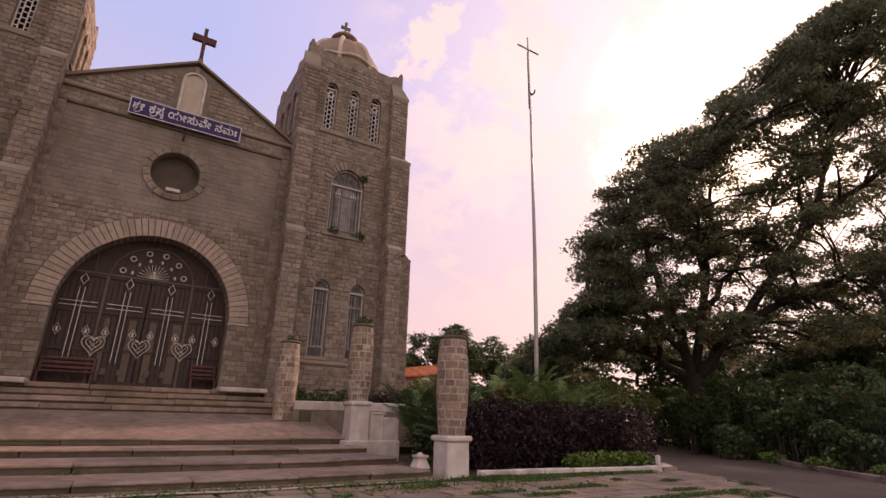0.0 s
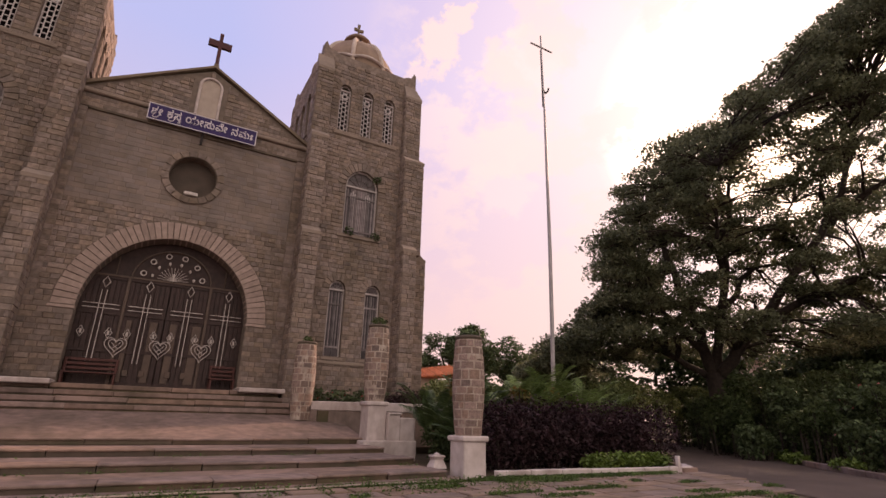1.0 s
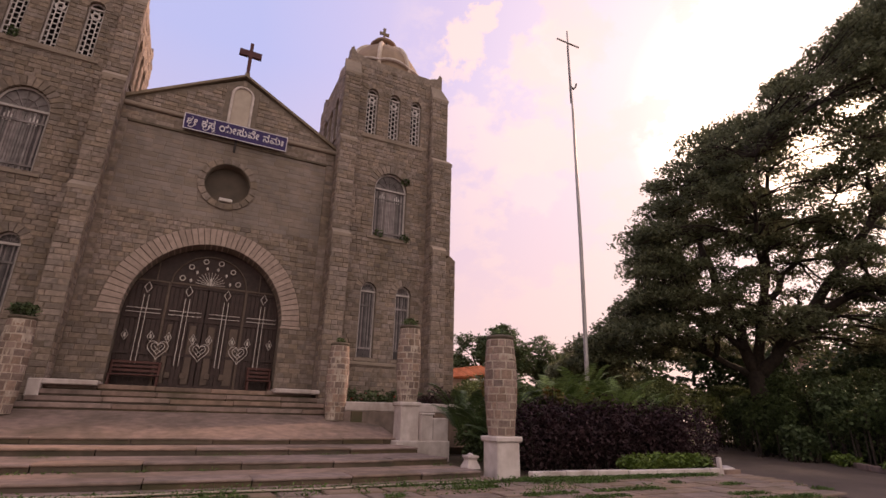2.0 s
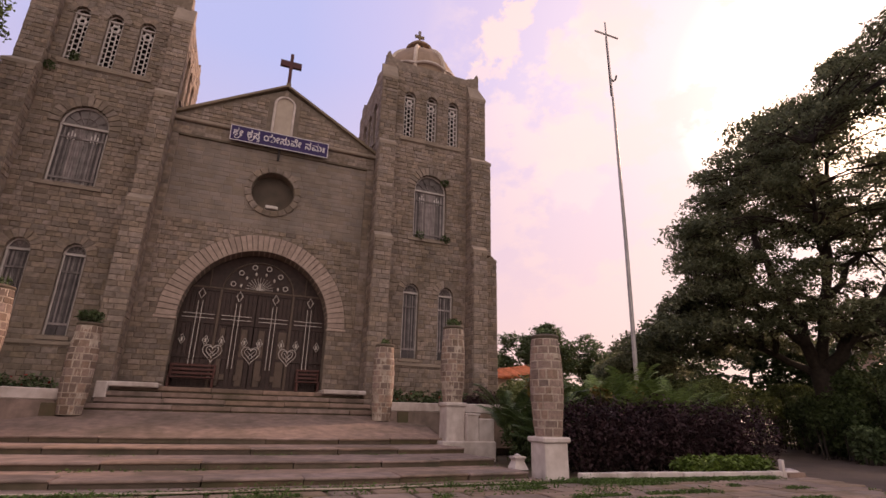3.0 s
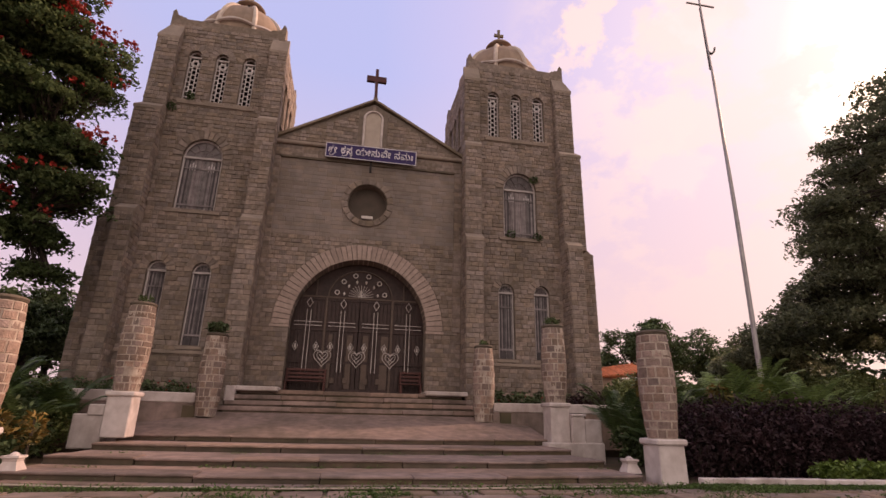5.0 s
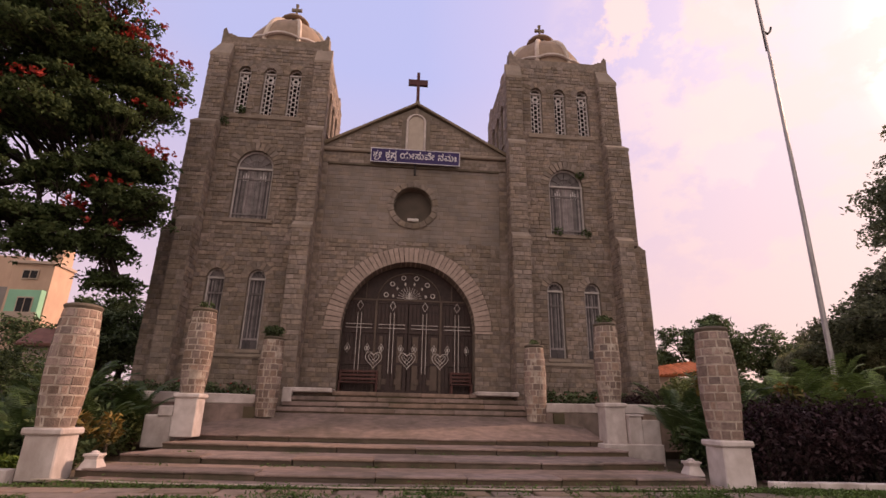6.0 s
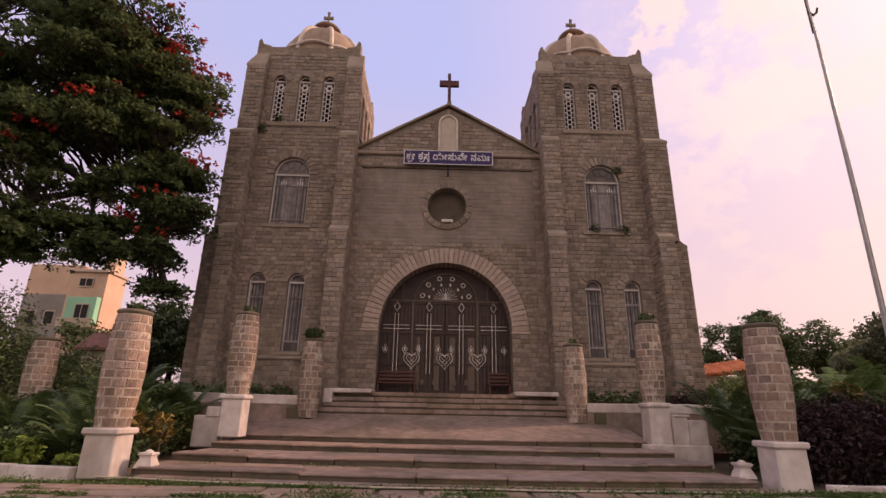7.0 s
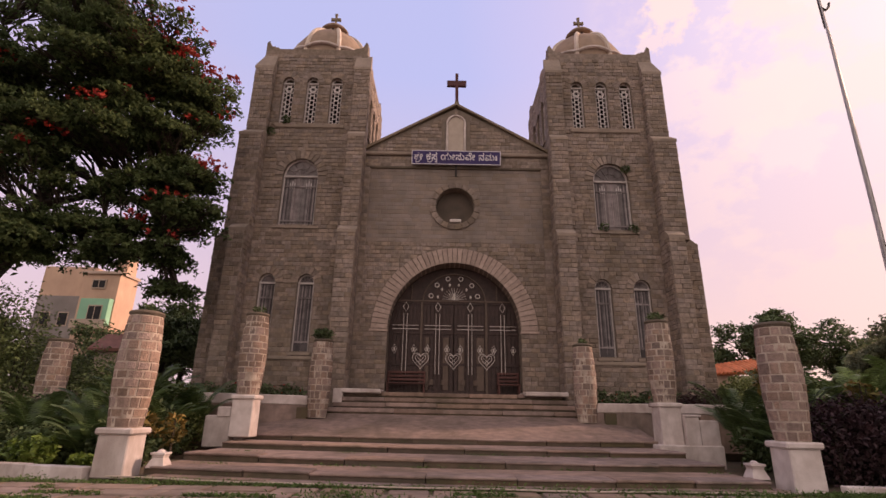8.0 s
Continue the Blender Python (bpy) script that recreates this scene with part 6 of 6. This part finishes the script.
# bushes across the drive
spots = [(20.5, 19.5, 2.0, 1.6), (23.0, 20.5, 2.3, 1.8), (26, 21, 2.5, 1.9), (17.0, 20.5, 2.0, 1.6), (23.4, 13.2, 0.8, 0.8), (25.2, 15.2, 2.0, 1.35), (27.3, 16.4, 1.2, 1.1), (29.2, 18.8, 1.7, 1.4), (31.5, 21.5, 2.1, 1.7), (34, 24.5, 2.3, 1.9),
         (24.4, 11.2, 1.5, 1.15), (26.7, 12.9, 1.9, 1.4), (29, 14.8, 2.2, 1.7), (31.5, 17.5, 2.4, 1.9), (22.4, 8.6, 1.0, 0.95), (24.6, 8.0, 1.8, 1.5), (27, 9.6, 2.3, 1.9), (30, 12, 2.5, 2.1), (21.0, 4.4, 1.2, 1.1), (22.6, 3.6, 1.7, 1.5), (34, 14, 2.8, 2.4), (33, 9, 2.8, 2.4), (28, 6, 2.4, 2.0)]
for i, (x, y, z, r) in enumerate(spots):
    lumps = [(x, y, z * 0.75, r * 0.8, r * 0.8, z * 0.7)]
    for _ in range(9):
        a, u = rng.uniform(0, 2 * math.pi), rng.uniform(0.15, 1.0)
        q = r * rng.uniform(0.28, 0.5)
        lumps.append((x + r * 0.85 * math.cos(a) * math.sqrt(u), y + r * 0.85 * math.sin(a) * math.sqrt(u), z * (0.5 + 1.15 * (1 - u * 0.75)) * rng.uniform(0.85, 1.12), q, q, q * 0.85))
    shrub("drive_bush", "dense dark green bush beside the drive", "shrub", lumps, int(3000 * r), rng.uniform(0.15, 0.23), M_SHRUB2 if i < 4 else (M_LEAF_L, M_BUSH, M_BUSH, M_SHRUB2, M_BUSH)[i % 5], "drive bushes", shell=0.62, aspect=1.7, flat=0.3,
          flowers=(14, 0.16, M_PINKFL) if i in (6, 14, 16) else None)
for x, y in ((22.7, 11.7), (21.0, 9.3), (26, 14.6), (28, 16.4), (19.6, 6.9), (24.3, 13.0)):
    shrub("verge_plant", "low green verge plant along the kerb", "plant", [(x + 0.4, y - 0.3, 0.2, 0.7, 0.5, 0.22)], 420, 0.16, M_LIME, "verge plants", stems=False)
# dense trees behind the drive
for x, y, z, r in ((36.6, 26.2, 4.6, 3.4), (41, 24, 4.8, 3.6), (42.5, 19, 4.4, 3.4), (43, 13.5, 5.6, 3.6), (42, 8, 5.8, 3.8), (44, 17, 5.2, 3.4), (35.7, 33, 4.4, 3.4), (31, 33, 4.0, 3.0), (40, 2, 6, 4), (27.5, 31, 3.8, 2.8), (17.5, 29, 1.9, 1.9), (20.5, 31, 2.0, 2.2), (24, 33, 2.2, 2.2)):
    tree("screen_tree", "dense dark tree closing the garden behind the drive", (x, y, 0), (x, y, z * 0.4), [((x + 1, y, z), 0.14), ((x - 1, y + 1, z), 0.12)],
         crown_blobs([(x, y, z, r, r, z * 0.75)], 22, r * 0.42, 0.7), 5200, 0.42, M_BUSH, 0.22)
# trees beyond the church's corner
for x, y, z, r, nm in ((36.0, 60, 10.5, 2.6, 2600), (38.6, 59, 12.4, 1.5, 900), (40.5, 60, 9.8, 3.4, 3600), (46.0, 60, 9.4, 3.6, 3600), (52, 60, 8.5, 4, 3600), (58, 58, 8, 4.5, 3600), (33.0, 62, 7.5, 2.5, 2000), (-27, 34, 3.6, 2.6, 2600), (-31, 32, 3.6, 2.8, 2600), (-23.5, 36, 4.6, 2.6, 2600),
                     (-18.6, 34.5, 5, 2.4, 2400), (-16.8, 33, 6.0, 2.4, 3600), (-16.6, 30, 5.0, 1.9, 3000), (-24, 24, 3.8, 2.6, 2800), (-28, 22, 4.0, 3.0, 2800)):
    tree("far_tree", "distant rounded green tree against the pink sky", (x, y, 0), (x, y, z * 0.55), [((x + 1, y, z), 0.16), ((x - 1, y + 1, z), 0.14), ((x, y - 1, z + 1), 0.14)],
         crown_blobs([(x, y, z, r, r, r * 0.8)], 16, r * 0.42, 0.7), nm * 2, 0.38 if y > 50 else 0.26, M_BUSH, 0.25)


# ---- neighbouring buildings ----
def apartment(x, y, label):
    th = thing("apartment_house", label, "building", at=(x, y, 0))
    boxpart("wall", (-5.2, 3.2, 0, 3, -2.2, 10.4), M_GREY, th, "grey lower block")
    boxpart("wall", (-6.0, 0.2, 1.0, 3, 10.4, 13.4), M_ORANGE, th, "pale apricot upper storey")
    boxpart("wall", (0.2, 4.55, -0.6, 3, -2.2, 12.4), M_ORANGE, th, "apricot rendered block")
    boxpart("stair_head", (3.3, 4.4, 0.5, 2.5, 12.4, 15.2), M_ORANGE, th)
    boxpart("chimney", (2.8, 3.3, 0.8, 1.6, 12.4, 14.9), M_GREY, th)
    bal = boxpart("balcony", (0.4, 4.4, -1.5, -0.6, 7.3, 7.5), M_CREAM, th)
    boxpart("balcony_front", (0.4, 4.4, -1.5, -1.42, 7.5, 8.1), M_CREAM, bal, "pale balcony front")
    boxpart("balcony_side", (4.3, 4.4, -1.42, -0.6, 7.5, 10.0), M_GREEN, bal)
    boxpart("recess_wall", (0.5, 4.3, -0.68, -0.6, 7.5, 10.1), M_GREEN, th, "mint green wall behind the balcony")
    for xa, za in ((1.6, 8.0), (1.4, 11.0)):
        win = boxpart("window", (xa, xa + 1.7, -0.74, -0.66, za, za + (1.5 if za < 10 else 0.9)), M_CREAM, th)
        boxpart("pane", (xa + 0.12, xa + 1.58, -0.77, -0.73, za + 0.12, za + (1.38 if za < 10 else 0.78)), M_PANEOLD, win)
        boxpart("mullion", (xa + 0.81, xa + 0.89, -0.80, -0.76, za + 0.12, za + (1.38 if za < 10 else 0.78)), M_CREAM, win)
    for xa in (-4.4, -2.2):
        win = boxpart("window", (xa, xa + 1.2, -0.06, 0.02, 7.6, 8.9), M_CREAM, th)
        boxpart("pane", (xa + 0.1, xa + 1.1, -0.09, -0.05, 7.7, 8.8), M_PANEOLD, win)
    boxpart("roof_edge", (0.0, 4.75, -0.9, 3.1, 12.4, 12.65), M_CREAM, th)
    return th


ap = apartment(-29.5, 40.0, "cream and apricot apartment house with a mint green balcony")
ap.location.z, ap.scale = 0.8, (0.68, 0.68, 0.88)
shed = thing("tiled_house", "low house with an orange clay tile roof", "house", at=(27.5, 45, 0))
boxpart("wall", (-3.6, 2.8, 0, 6, 0, 5.0), M_CREAM, shed)
v = [(-4.2, -0.6, 5.0), (3.4, -0.6, 5.7), (3.4, 2.0, 7.0), (-4.2, 2.0, 5.8), (-4.2, 6.6, 5.0), (3.4, 6.6, 5.7)]
roof = hang("roof", mesh_from(v, [(0, 1, 2, 3), (3, 2, 5, 4), (0, 3, 4), (1, 5, 2)], M_TILE), shed, "orange clay tile roof")
for i in range(22):
    x = -4.2 + 7.6 * (i + 0.5) / 22
    za, zb = 5.0 + 0.7 * (i + 0.5) / 22, 5.8 + 1.2 * (i + 0.5) / 22
    hang("ridge_tile", mesh_from(*tube([(x, -0.65, za + 0.03), (x, 2.0, zb + 0.03)], 0.13, None, 6), M_TILE), roof)
# small round canopy beyond the garden
canopy = thing("garden_canopy", "small round reddish canopy on a thin post", "canopy", at=(26.7, 27.0, 0))
hang("shade", mesh_from(*lathe([(0.62, 5.98), (0.60, 6.08), (0.46, 6.34), (0.24, 6.52), (0.04, 6.60)], 18), M_CANOPY, smooth=True), canopy)
hang("post", mesh_from(*tube([(0, 0, 0), (0, 0, 6.1)], 0.06, None, 8), M_IRON), canopy)
outhouse = thing("outhouse", "low stained outbuilding with a brown tiled roof", "building", at=(-19.9, 30.6, 0))
boxpart("wall", (-1.0, 1.2, 0, 2.0, 0, 4.7), M_CREAM, outhouse)
v = [(-1.3, -0.4, 4.75), (1.5, -0.4, 4.75), (1.5, 1.2, 5.8), (-1.3, 1.2, 5.8), (-1.3, 2.4, 4.75), (1.5, 2.4, 4.75), (-1.3, -0.4, 4.6), (1.5, -0.4, 4.6), (1.5, 2.4, 4.6), (-1.3, 2.4, 4.6)]
hang("roof", mesh_from(v, [(0, 1, 2, 3), (3, 2, 5, 4), (0, 3, 4, 9, 6), (1, 7, 8, 5, 2), (0, 6, 7, 1), (4, 5, 8, 9), (6, 9, 8, 7)], M_CANOPY), outhouse, "red-brown roof")
white_hall = thing("white_hall", "pale distant hall seen under the great tree", "building", at=(62, 30, 0))
boxpart("wall", (-1, 6, -14, 8, 0, 8.5), M_CREAM, white_hall)
boxpart("roof", (-2, 7, -15, 9, 8.5, 8.9), M_GREY, white_hall)
# boundary wall behind the garden
back_wall = boxpart("boundary_wall", (-60, -16, 30, 30.3, 0, 2.6), M_CREAM, None)
tagged(back_wall, "stained cream boundary wall behind the garden", "wall", kind="structure")
